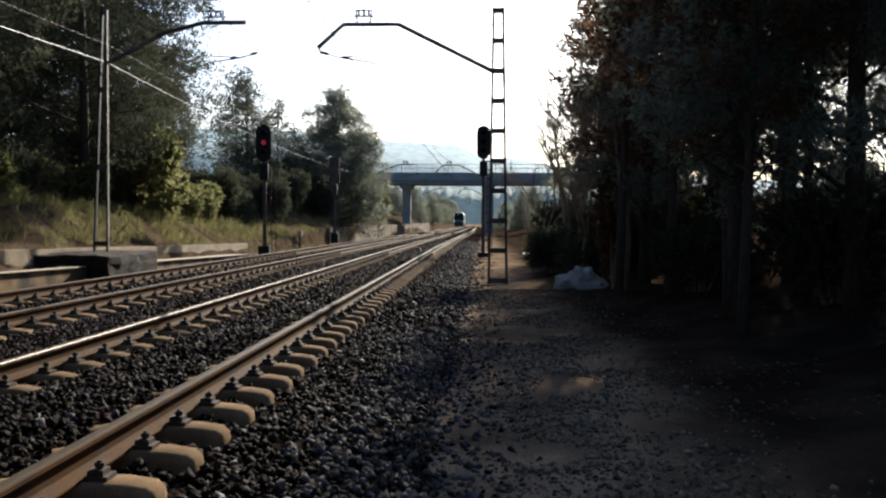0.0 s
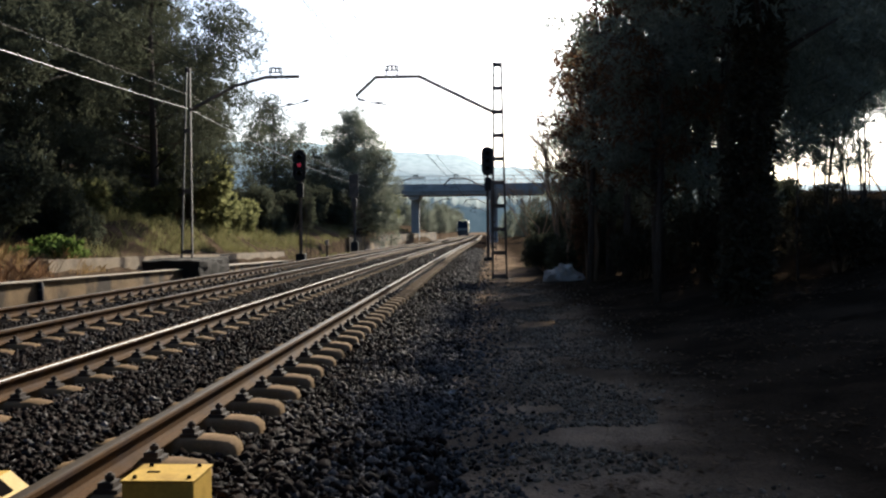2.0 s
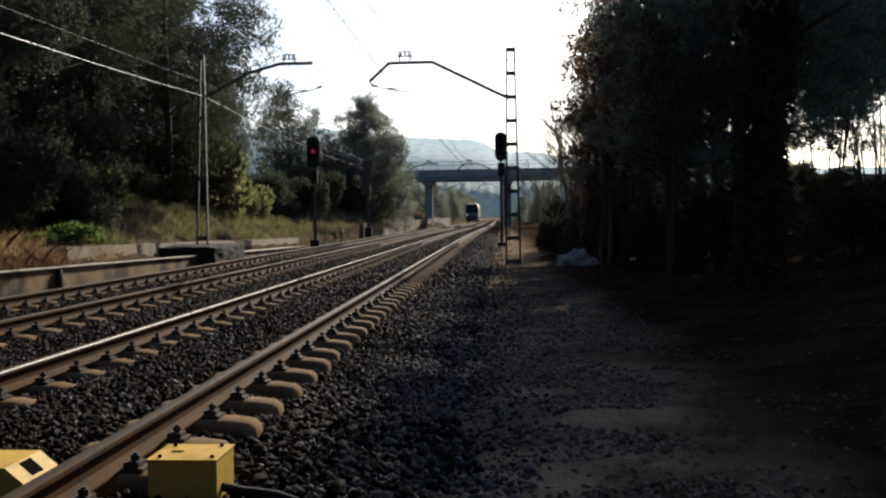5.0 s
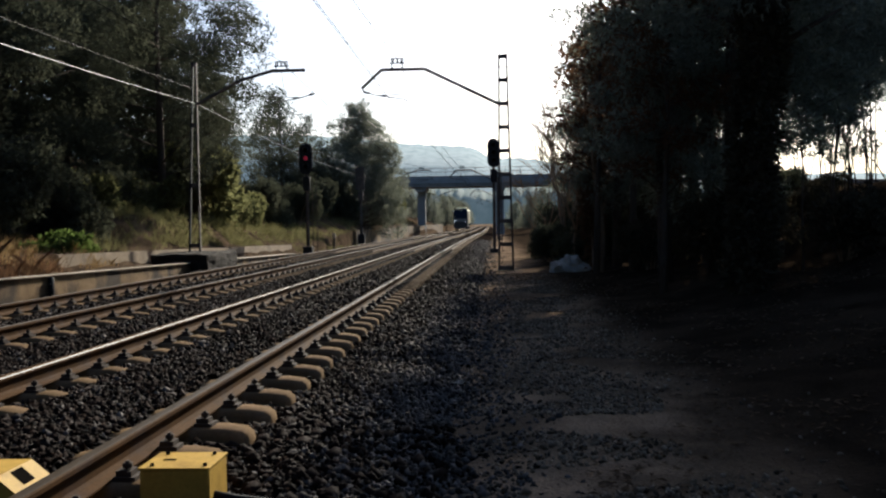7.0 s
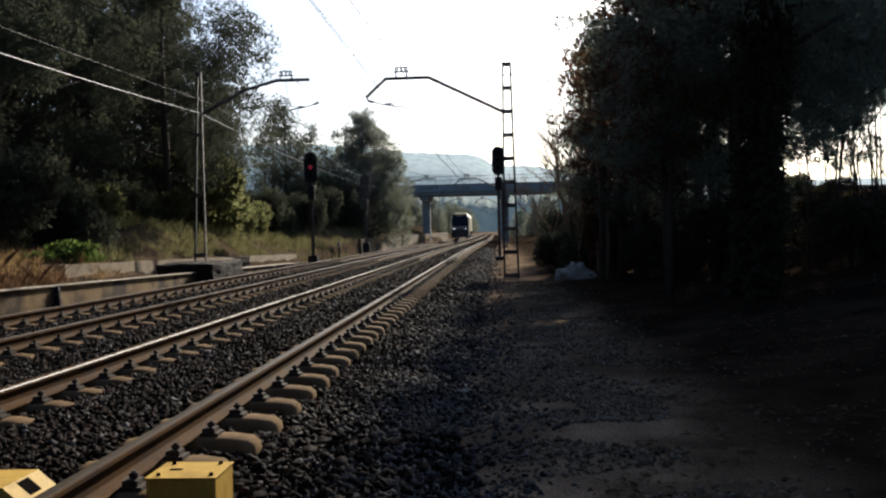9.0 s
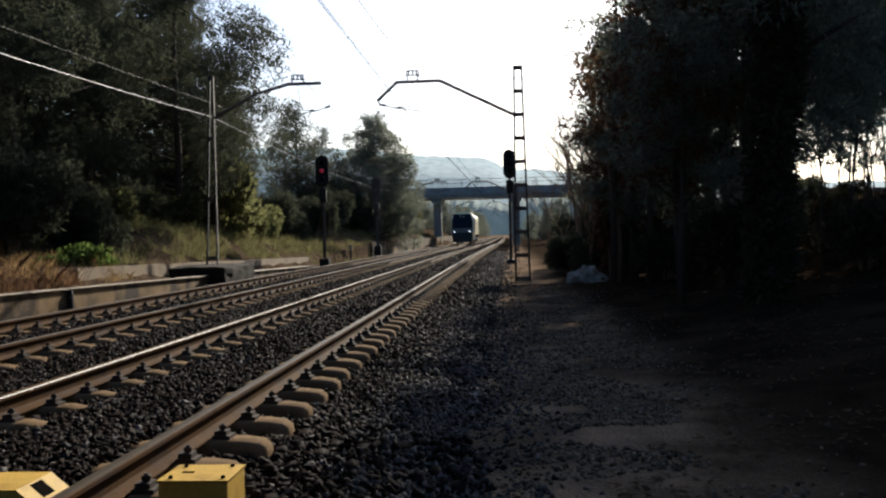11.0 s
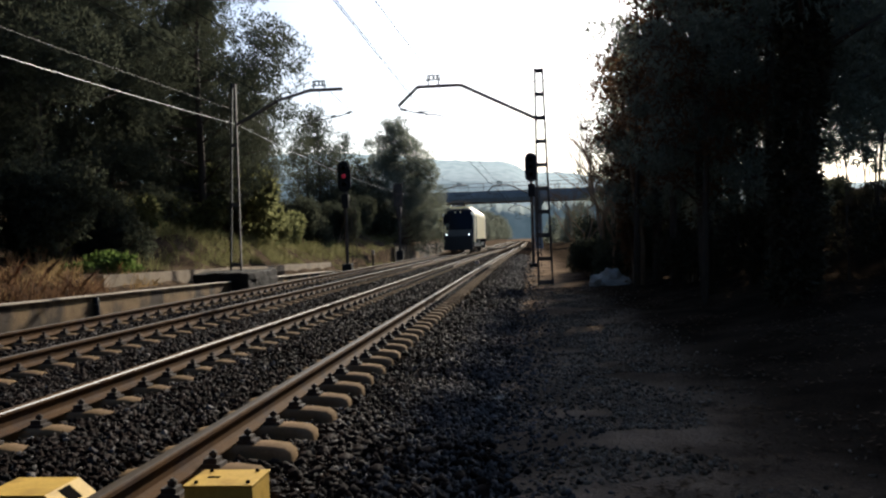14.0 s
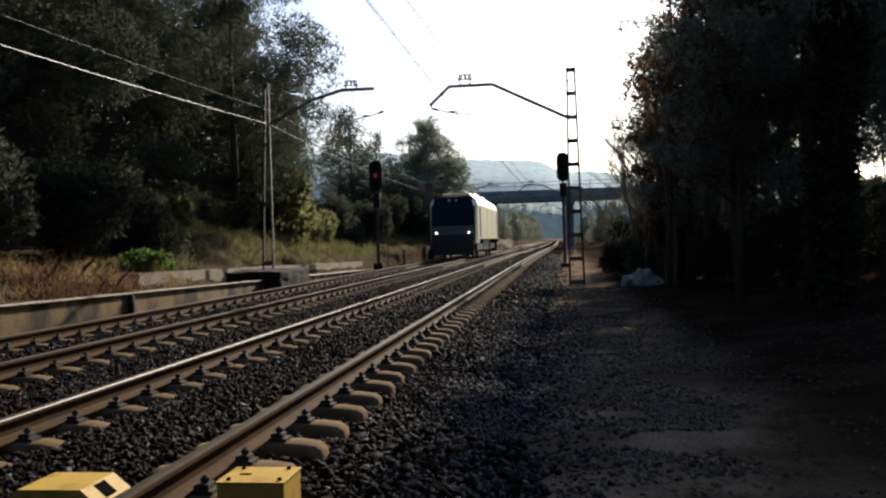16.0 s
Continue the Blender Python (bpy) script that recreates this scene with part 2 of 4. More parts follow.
def tube(bm, pts, radii, sides=8):
    """A tapered tube along points."""
    pts = [Vector(p) for p in pts]
    if not isinstance(radii, (list, tuple)):
        radii = [radii] * len(pts)
    rings = []
    for i, p in enumerate(pts):
        d = (pts[min(i + 1, len(pts) - 1)] - pts[max(i - 1, 0)]).normalized()
        u = d.cross(Vector((0.3, 0.1, 1) if abs(d.z) < 0.9 else (1, 0.2, 0))).normalized()
        w = d.cross(u)
        rings.append([bm.verts.new(p + radii[i] * (math.cos(a) * u + math.sin(a) * w)) for a in (2 * math.pi * k / sides for k in range(sides))])
    for a, b in zip(rings, rings[1:]):
        for k in range(sides):
            bm.faces.new((a[k], a[(k + 1) % sides], b[(k + 1) % sides], b[k]))
    bm.faces.new(rings[0][::-1])
    bm.faces.new(rings[-1])
    return bm


def prism(bm, outline, axis, a, b):
    """An outline (two coordinates) drawn out from a to b along an axis."""
    def at(u, v, w):
        return {"x": (w, u, v), "y": (u, w, v), "z": (u, v, w)}[axis]
    r0 = [bm.verts.new(at(u, v, a)) for u, v in outline]
    r1 = [bm.verts.new(at(u, v, b)) for u, v in outline]
    n = len(outline)
    for i in range(n):
        bm.faces.new((r0[i], r0[(i + 1) % n], r1[(i + 1) % n], r1[i]))
    bm.faces.new(r0[::-1])
    bm.faces.new(r1)
    bmesh.ops.recalc_face_normals(bm, faces=bm.faces)
    return bm


# ---- ground ----
NEAR_RAIL, GAUGE, BETWEEN = -1.973, 1.74, 1.906
TRACK_R = NEAR_RAIL - GAUGE / 2
TRACK_L = NEAR_RAIL - 1.5 * GAUGE - BETWEEN


def ramp_top(y):
    """Height of the old platform, falling along the line."""
    return 0.25 - 0.0145 * (min(max(y, 0), 45) - 15.6)


def lerp(x, pts):
    if x <= pts[0][0]:
        return pts[0][1]
    for (a, u), (b, v) in zip(pts, pts[1:]):
        if x <= b:
            return u + (v - u) * (x - a) / (b - a)
    return pts[-1][1]


def ground_z(x, y):
    x = x - bend(y)
    if x > -4:
        z = lerp(x, [(-4, -0.46), (-0.6, -0.44), (0.6, -0.40), (2.4, -0.36), (3.4, -0.22), (5.5, 0.25), (9, 1.4), (10.6, 2.0), (16, 2.35), (22, 2.8), (60, 3.5)])
        if y > 45:
            f = min((y - 45) / 30, 1)
            z = z * (1 - f) + f * lerp(x, [(-4, -0.46), (3, -0.4), (9, 0.6), (20, 3), (60, 6)])
    else:
        r = ramp_top(y)
        near = lerp(x, [(-30, 2.2), (-18, 1.5), (-13, r + 0.65), (-10.4, r + 0.30), (-10.05, r + 0.12), (-9.9, r - 0.05), (-8.95, r - 0.07), (-8.9, -0.5), (-4, -0.5)])
        far = lerp(x, [(-40, 8), (-20, 4.2), (-12, 1.5), (-9.9, 0.7), (-9.8, -0.5), (-4, -0.5)])
        f = min(max((y - 46) / 18, 0), 1)
        z = near * (1 - f) + far * f
    if -16 < x < -9.9:
        along = lerp(y, [(27.4, 0), (28.6, 0.75), (31, 1.05), (38, 0.95), (46, 0.5), (54, 0)])
        z += along * math.exp(-((x + 12.3) / 1.35) ** 2)
    amp = 0.05 if -9 < x < 3 else 0.14
    z += amp * noise.noise(Vector((x * 0.8, y * 0.8, 0))) + 0.4 * amp * noise.noise(Vector((x * 3, y * 3, 5)))
    return z


def steps(*spans):
    out = []
    for a, b, d in spans:
        k = max(1, round((b - a) / d))
        out += [a + (b - a) * i / k for i in range(k)]
    return out + [spans[-1][1]]


def build_ground():
    xs = steps((-900, -60, 120), (-60, -16, 4), (-16, -10.5, 0.5), (-10.5, -8.7, 0.1), (-8.7, -1, 1.2), (-1, 6, 0.18), (6, 16, 0.8), (16, 60, 5), (60, 900, 120))
    ys = steps((-60, 2, 4), (2, 26, 0.22), (26, 60, 0.8), (60, 200, 4), (200, 1500, 130))
    verts = [(x, y, ground_z(x, y) if abs(y) < 400 and abs(x) < 200 else (0.5 if abs(x) < 60 else 5)) for y in ys for x in xs]
    w = len(xs)
    faces = [(j * w + i, j * w + i + 1, (j + 1) * w + i + 1, (j + 1) * w + i) for j in range(len(ys) - 1) for i in range(w - 1)]
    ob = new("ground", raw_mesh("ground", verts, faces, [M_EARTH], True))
    tagged(ob, "bare brown earth with a trodden path and banks", "ground", kind="structure")


def bed_z(x):
    if x > -1.8:
        return lerp(x, [(-1.8, -0.255), (-1.45, -0.275), (-1.2, -0.29), (-0.95, -0.315), (-0.2, -0.44), (0.3, -0.55)])
    if x < -7.8:
        return lerp(x, [(-8.75, -0.42), (-8.4, -0.26), (-7.8, -0.20)])
    d = min(abs(x - TRACK_R), abs(x - TRACK_L))
    return lerp(d, [(0.0, -0.165), (0.35, -0.17), (0.52, -0.215), (0.8, -0.235), (1.05, -0.235), (1.25, -0.225), (1.5, -0.19), (1.8, -0.18)])


def build_ballast_bed():
    xs = steps((-8.75, -7.8, 0.3), (-7.8, -1.4, 0.2), (-1.4, 0.3, 0.1))
    ys = steps((-30, 2, 2), (2, 26, 0.15), (26, 60, 0.5), (60, 420, 6))
    verts = []
    for y in ys:
        for x in xs:
            k = 0.03 if y < 60 else 0.0
            edge = 0.25 * noise.noise(Vector((y * 0.6, 3, 0))) * max(0, (x + 1.2) / 1.5)
            verts.append((x + bend(y) + edge, y, bed_z(x) - 0.012 + (0.045 * min(max((y - 36) / 8, 0), 1) if -8 < x < -1.3 else 0) + k * noise.noise(Vector((x * 7, y * 7, 1)))))
    w = len(xs)
    faces = [(j * w + i, j * w + i + 1, (j + 1) * w + i + 1, (j + 1) * w + i) for j in range(len(ys) - 1) for i in range(w - 1)]
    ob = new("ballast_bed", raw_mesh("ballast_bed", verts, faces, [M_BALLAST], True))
    tagged(ob, "dark grey crushed-stone bed under both tracks", "ballast", kind="structure")


# ---- tracks ----
HALF_RAIL = [(0.070, -0.159), (0.070, -0.150), (0.022, -0.136), (0.009, -0.118), (0.009, -0.055), (0.030, -0.040), (0.036, -0.030), (0.036, -0.010), (0.030, -0.002), (0.018, 0.0)]
RAIL_OUTLINE = HALF_RAIL + [(-x, z) for x, z in reversed(HALF_RAIL)]


def rail_mesh(x, head, band):
    ys = steps((-30, 40, 5), (40, 420, 4))
    n = len(RAIL_OUTLINE)
    verts = [(x + bend(y) + u, y, z) for y in ys for u, z in RAIL_OUTLINE]
    faces = [(j * n + i, j * n + (i + 1) % n, (j + 1) * n + (i + 1) % n, (j + 1) * n + i) for j in range(len(ys) - 1) for i in range(n)]
    me = raw_mesh("rail", verts, faces, [M_RUST, head])
    for k, p in enumerate(me.polygons):
        p.material_index = 1 if k % n in band else 0
    return me


def sleeper_mesh():
    """Concrete sleeper, across x: humped rail seats, a lower middle and rounded, falling ends."""
    stations = [(-1.30, -0.26, 0.05), (-1.29, -0.205, 0.085), (-1.25, -0.178, 0.10), (-1.12, -0.162, 0.11), (-0.62, -0.162, 0.11), (-0.42, -0.20, 0.10),
                (0.42, -0.20, 0.10), (0.62, -0.162, 0.11), (1.12, -0.162, 0.11), (1.25, -0.178, 0.10), (1.29, -0.205, 0.085), (1.30, -0.26, 0.05)]
    prof = lambda top, half: [(-half - 0.035, -0.34), (-half - 0.02, top - 0.05), (-half, top - 0.012), (-half * 0.7, top), (half * 0.7, top), (half, top - 0.012), (half + 0.02, top - 0.05), (half + 0.035, -0.34)]
    verts = [(x, u, z) for x, top, half in stations for u, z in prof(top, half)]
    faces = [(j * 8 + i, j * 8 + i + 1, j * 8 + 9 + i, j * 8 + 8 + i) for j in range(len(stations) - 1) for i in range(7)]
    faces += [tuple(range(8))[::-1], tuple((len(stations) - 1) * 8 + i for i in range(8))]
    return raw_mesh("sleeper", verts, faces, [M_CONCRETE], True)


def clip_mesh():
    """Rail fastening: plate, spring clip and bolt with its nut."""
    bm = bmesh.new()
    box(bm, -0.055, 0.06, -0.06, 0.06, -0.165, -0.140)
    box(bm, -0.045, 0.035, -0.045, 0.045, -0.142, -0.112)
    tube(bm, [(0, 0, -0.13), (0, 0, -0.070)], 0.013, 6)
    tube(bm, [(0, 0, -0.105), (0, 0, -0.080)], 0.026, 6)
    me = bpy.data.meshes.new("rail_clip")
    bm.to_mesh(me)
    bm.free()
    me.materials.append(M_CLIP)
    return me


def build_tracks():
    sl, cl = sleeper_mesh(), clip_mesh()
    for cx, label in ((TRACK_R, "railway track with polished rails on concrete sleepers"), (TRACK_L, "second railway track with duller rails, beside an old platform")):
        tr = thing("railway_track", label, "railway track", group="tracks")
        for s in (-1, 1):
            head, band = (M_DULL, (8, 9, 10)) if cx == TRACK_L else ((M_WORN, (8, 9, 10)) if s > 0 else (M_STEEL, (7,)))
            share("rail", rail_mesh(cx + s * GAUGE / 2, head, band), tr, Matrix())
        for k in range(-3, 190):
            y = 5.66 + 0.6 * k
            ang = random.uniform(-0.6, 0.6)
            so = share("sleeper", sl, tr, pose(cx + bend(y) + random.uniform(-0.012, 0.012), y + random.uniform(-0.012, 0.012), 0, 0, 0, ang))
            if y < 42:
                for s in (-1, 1):
                    for e in (-1, 1):
                        share("rail_clip", cl, so, pose(s * GAUGE / 2 + e * 0.125, 0, 0, 0, 0, 0 if e > 0 else 180))
        far_v, far_f = [], []
        src_v = [tuple(v.co) for v in sl.vertices]
        src_f = [tuple(p.vertices) for p in sl.polygons]
        for k in range(190, 480):
            y = 5.66 + 0.6 * k
            o = len(far_v)
            far_v += [(x + cx + bend(y), v + y, z) for x, v, z in src_v]
            far_f += [tuple(i + o for i in f) for f in src_f]
        ob = new("distant_sleepers", raw_mesh("distant_sleepers", far_v, far_f, [M_CONCRETE]))
        ob.parent = tr
        tagged(ob, kind="stuff")


# ---- loose ballast ----
CORNERS = np.array([(-1, -1, -1), (1, -1, -1), (1, 1, -1), (-1, 1, -1), (-1, -1, 1), (1, -1, 1), (1, 1, 1), (-1, 1, 1)], float)
SIDES = np.array([(0, 3, 2, 1), (4, 5, 6, 7), (0, 1, 5, 4), (1, 2, 6, 5), (2, 3, 7, 6), (3, 0, 4, 7)])


def stones_mesh(name, spots, size, rng, mat):
    """Angular broken stones, each a skewed block turned at random."""
    n = len(spots)
    c = CORNERS[None] * (1 + 0.38 * rng.normal(size=(n, 8, 3))) * (size * rng.uniform(0.55, 1.25, (n, 1)) * np.ones((1, 3)) * rng.uniform(0.35, 1.3, (n, 3)))[:, None, :]
    q = rng.normal(size=(n, 4))
    q /= np.linalg.norm(q, axis=1)[:, None]
    w, x, y, z = q.T
    R = np.stack([np.stack([1 - 2 * (y * y + z * z), 2 * (x * y - z * w), 2 * (x * z + y * w)], -1),
                  np.stack([2 * (x * y + z * w), 1 - 2 * (x * x + z * z), 2 * (y * z - x * w)], -1),
                  np.stack([2 * (x * z - y * w), 2 * (y * z + x * w), 1 - 2 * (x * x + y * y)], -1)], 1)
    v = np.einsum("nij,nkj->nki", R, c) + np.asarray(spots)[:, None, :]
    f = (SIDES[None] + 8 * np.arange(n)[:, None, None]).reshape(-1)
    me = bpy.data.meshes.new(name)
    me.vertices.add(n * 8)
    me.vertices.foreach_set("co", v.reshape(-1).astype(np.float32))
    me.loops.add(n * 24)
    me.loops.foreach_set("vertex_index", f.astype(np.int32))
    me.polygons.add(n * 6)
    me.polygons.foreach_set("loop_start", np.arange(0, n * 24, 4, dtype=np.int32))
    me.update(calc_edges=True)
    me.materials.append(mat)
    return me


RAILS = [TRACK_R - GAUGE / 2, TRACK_R + GAUGE / 2, TRACK_L - GAUGE / 2, TRACK_L + GAUGE / 2]


def clear_of_track(x, y):
    """No stones on the rails, nor on the bare parts of the sleepers."""
    d = min(abs(x - r) for r in RAILS)
    if d < 0.10:
        return False
    k = (y - 5.66) / 0.6
    over = abs(k - round(k)) * 0.6 < 0.15
    outer = min(abs(x - TRACK_R), abs(x - TRACK_L))
    return not (over and 0.45 < outer < 1.34)


def build_stones():
    rng = np.random.default_rng(12)
    bed = bpy.data.objects["ballast_bed"]
    for y0, y1, dens, size in ((2.6, 9.0, 1080, 0.0165), (9.0, 18.0, 460, 0.019), (18.0, 42.0, 130, 0.025), (42.0, 78.0, 60, 0.030)):
        n = int((y1 - y0) * 9.6 * dens)
        xs, ys = rng.uniform(-8.7, 0.9, n), rng.uniform(y0, y1, n)
        keep = np.array([clear_of_track(x, y) and (x < -0.5 or rng.random() < max(0, 1 - (x + 0.5) / 1.25) ** 2.2) for x, y in zip(xs, ys)])
        pts = [(x, y, max(bed_z(x), ground_z(x, y) - 0.01 if x > -0.4 else -9) + rng.uniform(-0.008, 0.018)) for x, y in zip(xs[keep], ys[keep])]
        lightened = [p[0] > -1.0 + 0.25 * noise.noise(Vector((p[0] * 2, p[1] * 1.3, 4))) + rng.normal(0, 0.16) or rng.random() < 0.13 for p in pts]
        for mat, flag in ((M_STONE, False), (M_SHOULDER, True)):
            ob = new("loose_ballast", stones_mesh("loose_ballast", [p for p, c in zip(pts, lightened) if c == flag], size, rng, mat))
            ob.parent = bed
            tagged(ob, "cleaner grey stones on the ballast shoulder, lightened against shade" if flag else "", kind="stuff")
    protos = [stones_mesh("stone", [(0, 0, 0)], 0.026, rng, M_STONE) for _ in range(8)]
    for k in range(290):
        x, y = rng.uniform(-1.5, -0.3), rng.uniform(4.2, 6.6)
        if clear_of_track(x, y):
            share("stone", protos[k % 8], bed, pose(x, y, bed_z(x) + 0.018, 0, 0, rng.uniform(0, 360)))
    n = 18000
    xs, ys = rng.normal(0.7, 0.55, n), 2.5 + 24 * rng.random(n) ** 1.4
    pts = [(x, y, ground_z(x, y) + 0.004) for x, y in zip(xs, ys) if noise.noise(Vector((x, y, 9))) > -0.1]
    ob = new("path_gravel", stones_mesh("path_gravel", pts, 0.012, rng, M_GRAVEL))
    tagged(ob, "scattered small stones on the earth path", "gravel", kind="stuff")


# ---- overhead line ----
PORTALS = [-25.7, 28.3, 82.0, 136.0, 190.0]


def lattice_mast(parent, x, y, z0, top, lean=0.0, foot=0.22, head=0.115, k=9, dark=None, half=0.03):
    """Two steel channels joined by battens."""
    for s, nm in ((-1, "leg"), (1, "leg")):
        bm = bmesh.new()
        w0, w1 = foot * s, head * s
        prism(bm, [(-half, -0.05), (half, -0.05), (half, 0.05), (-half, 0.05)], "z", 0, 1)
        for v in bm.verts:
            v.co = Vector((x + v.co.x + (w0 if v.co.z < 0.5 else w1) + (lean if v.co.z > 0.5 else 0), y + v.co.y, z0 + (top - z0) * v.co.z))
        # Shade on the platform-side mast's left leg is put in as a black material.
        part(nm, bm, dark if dark and s < 0 else M_GALV, parent)
    for i in range(k + 1):
        f = i / k
        z = z0 + 0.25 + (top - z0 - 0.32) * f
        hw = foot + (head - foot) * f
        bm = bmesh.new()
        box(bm, x + lean * f - hw, x + lean * f + hw, y - 0.045, y + 0.045, z - 0.06, z + 0.06)
        part("batten", bm, M_GALV, parent)


def insulator_frame(parent, x, y, z):
    bm = bmesh.new()
    for s in (-1, 1):
        tube(bm, [(x + s * 0.16, y, z), (x + s * 0.19, y, z + 0.30)], 0.022, 6)
    tube(bm, [(x - 0.25, y, z + 0.16), (x + 0.25, y, z + 0.16)], 0.02, 6)
    tube(bm, [(x - 0.20, y, z + 0.30), (x + 0.20, y, z + 0.30)], 0.02, 6)
    for s in (-1, 0, 1):
        tube(bm, [(x + s * 0.12, y, z + 0.14), (x + s * 0.12, y, z + 0.30)], 0.028, 6)
    part("insulator", bm, M_BLACK, parent)


def overhead_mast(y, side, full=True):
    """Cantilever mast: side 1 on the path side with a bent arm, side -1 on the platform side."""
    b = bend(y)
    cx = (TRACK_R if side > 0 else TRACK_L) + b
    mx = (0.45 if side > 0 else -9.38) + b
    z0 = -0.55 if side > 0 else (0.30 if y < 45 else 0.9)
    label = "grey lattice steel overhead-line mast with a bent tubular arm"
    if side < 0:
        label = "slim two-legged steel overhead-line mast with a side arm"
    t = thing("overhead_line_mast", label, "mast", group="overhead line masts")
    lattice_mast(t, mx, y, z0, 6.31, *((-0.02,) if side > 0 else (0.12, 0.17, 0.05, 3, M_BLACK, 0.025)))
    bm = bmesh.new()
    if side > 0:
        tube(bm, [(mx - 0.15, y, 4.78), (cx + 0.85, y, 5.92), (cx - 0.5, y, 5.92), (cx - 1.12, y, 5.36), (cx - 1.02, y, 5.22)], 0.055, 8)
    else:
        tube(bm, [(mx + 0.2, y, 5.0), (cx - 1.3, y, 5.72), (cx - 0.3, y, 5.98), (cx + 0.75, y, 5.98)], 0.055, 8)
    part("arm", bm, M_GALV, t)
    insulator_frame(t, cx, y, 5.96)
    s = side
    bm = bmesh.new()
    tube(bm, [(cx - s * 1.05, y, 5.25), (cx - s * 0.6, y, 5.12), (cx + s * 0.2, y, 5.0), (cx + s * 0.3, y, 4.92)], 0.018, 6)
    tube(bm, [(cx - s * 0.62, y, 5.13), (cx + s * 0.45, y, 5.17)], 0.014, 6)
    tube(bm, [(cx, y, 5.95), (cx - s * 0.1, y, 5.15)], 0.008, 4)
    part("registration_arm", bm, M_GALV, t)
    for f in (0.0, 0.5):
        bm = bmesh.new()
        xx = cx - s * (1.0 - f)
        tube(bm, [(xx, y, 5.235 - 0.2 * f), (xx + s * 0.13, y, 5.205 - 0.2 * f)], 0.04, 8)
        part("insulator", bm, M_BLACK, t)
    if side > 0:
        bm = bmesh.new()
        box(bm, mx - 0.42, mx + 0.42, y - 0.4, y + 0.4, -0.75, -0.38, 0.04)
        part("foundation", bm, M_WALL, t, "weathered concrete foundation")
        bm = bmesh.new()
        tube(bm, [(mx - 0.75, y, 5.90), (mx + 0.30, y, 5.92)], 0.012, 6)
        part("bracket", bm, M_GALV, t)
    return t


def sagged(p, q, sag, n=14):
    return [Vector(p).lerp(Vector(q), i / n) - Vector((0, 0, 4 * sag * (i / n) * (1 - i / n))) for i in range(n + 1)]


def wire(name, label, spans, radius, mat):
    bm = bmesh.new()
    pts = []
    for p, q, sag in spans:
        s = sagged(p, q, sag)
        pts += s if not pts else s[1:]
    tube(bm, pts, radius, 6)
    ob = part(name, bm, mat)
    tagged(ob, label, "cable", "overhead wires")


def build_wires():
    for cx in (TRACK_R, TRACK_L):
        P = [(cx + bend(y), y) for y in PORTALS]
        wire("messenger_wire", "thin dark catenary messenger wire over the track", [((*a, 6.27), (*b, 6.27), 0.75) for a, b in zip(P, P[1:])], 0.009, M_WIRE)
        for dx in ((-0.02, 0.02) if cx == TRACK_R else (0.0,)):
            wire("contact_wire", "thin taut contact wire over the track", [((a[0] + dx + 0.2 * (-1) ** i, a[1], 4.95), (b[0] + dx - 0.2 * (-1) ** i, b[1], 4.95), 0.02) for i, (a, b) in enumerate(zip(P, P[1:]))], 0.007, M_WIRE)
        for (a, b) in list(zip(P, P[1:]))[:3]:
            for k in range(1, 7):
                f = k / 7
                p = Vector((*a, 0)).lerp(Vector((*b, 0)), f)
                zt = 6.27 - 4 * 0.75 * f * (1 - f)
                wire("dropper", "short dropper between the overhead wires", [((p.x, p.y, zt), (p.x, p.y, 4.95), 0)], 0.004, M_WIRE)
    L = [(-9.22 + bend(y), y) for y in PORTALS]
    wire("feeder_cable", "thick pale feeder cable strung along the masts", [((*a, 5.02), (*b, 5.02), 0.55) for a, b in zip(L, L[1:])], 0.0105, M_CABLE)
    wire("earth_wire", "thin pale earth wire strung along the masts", [((a[0] + 0.1, a[1], 5.42), (b[0] + 0.1, b[1], 5.42), 0.45) for a, b in zip(L, L[1:])], 0.0055, M_GALV)


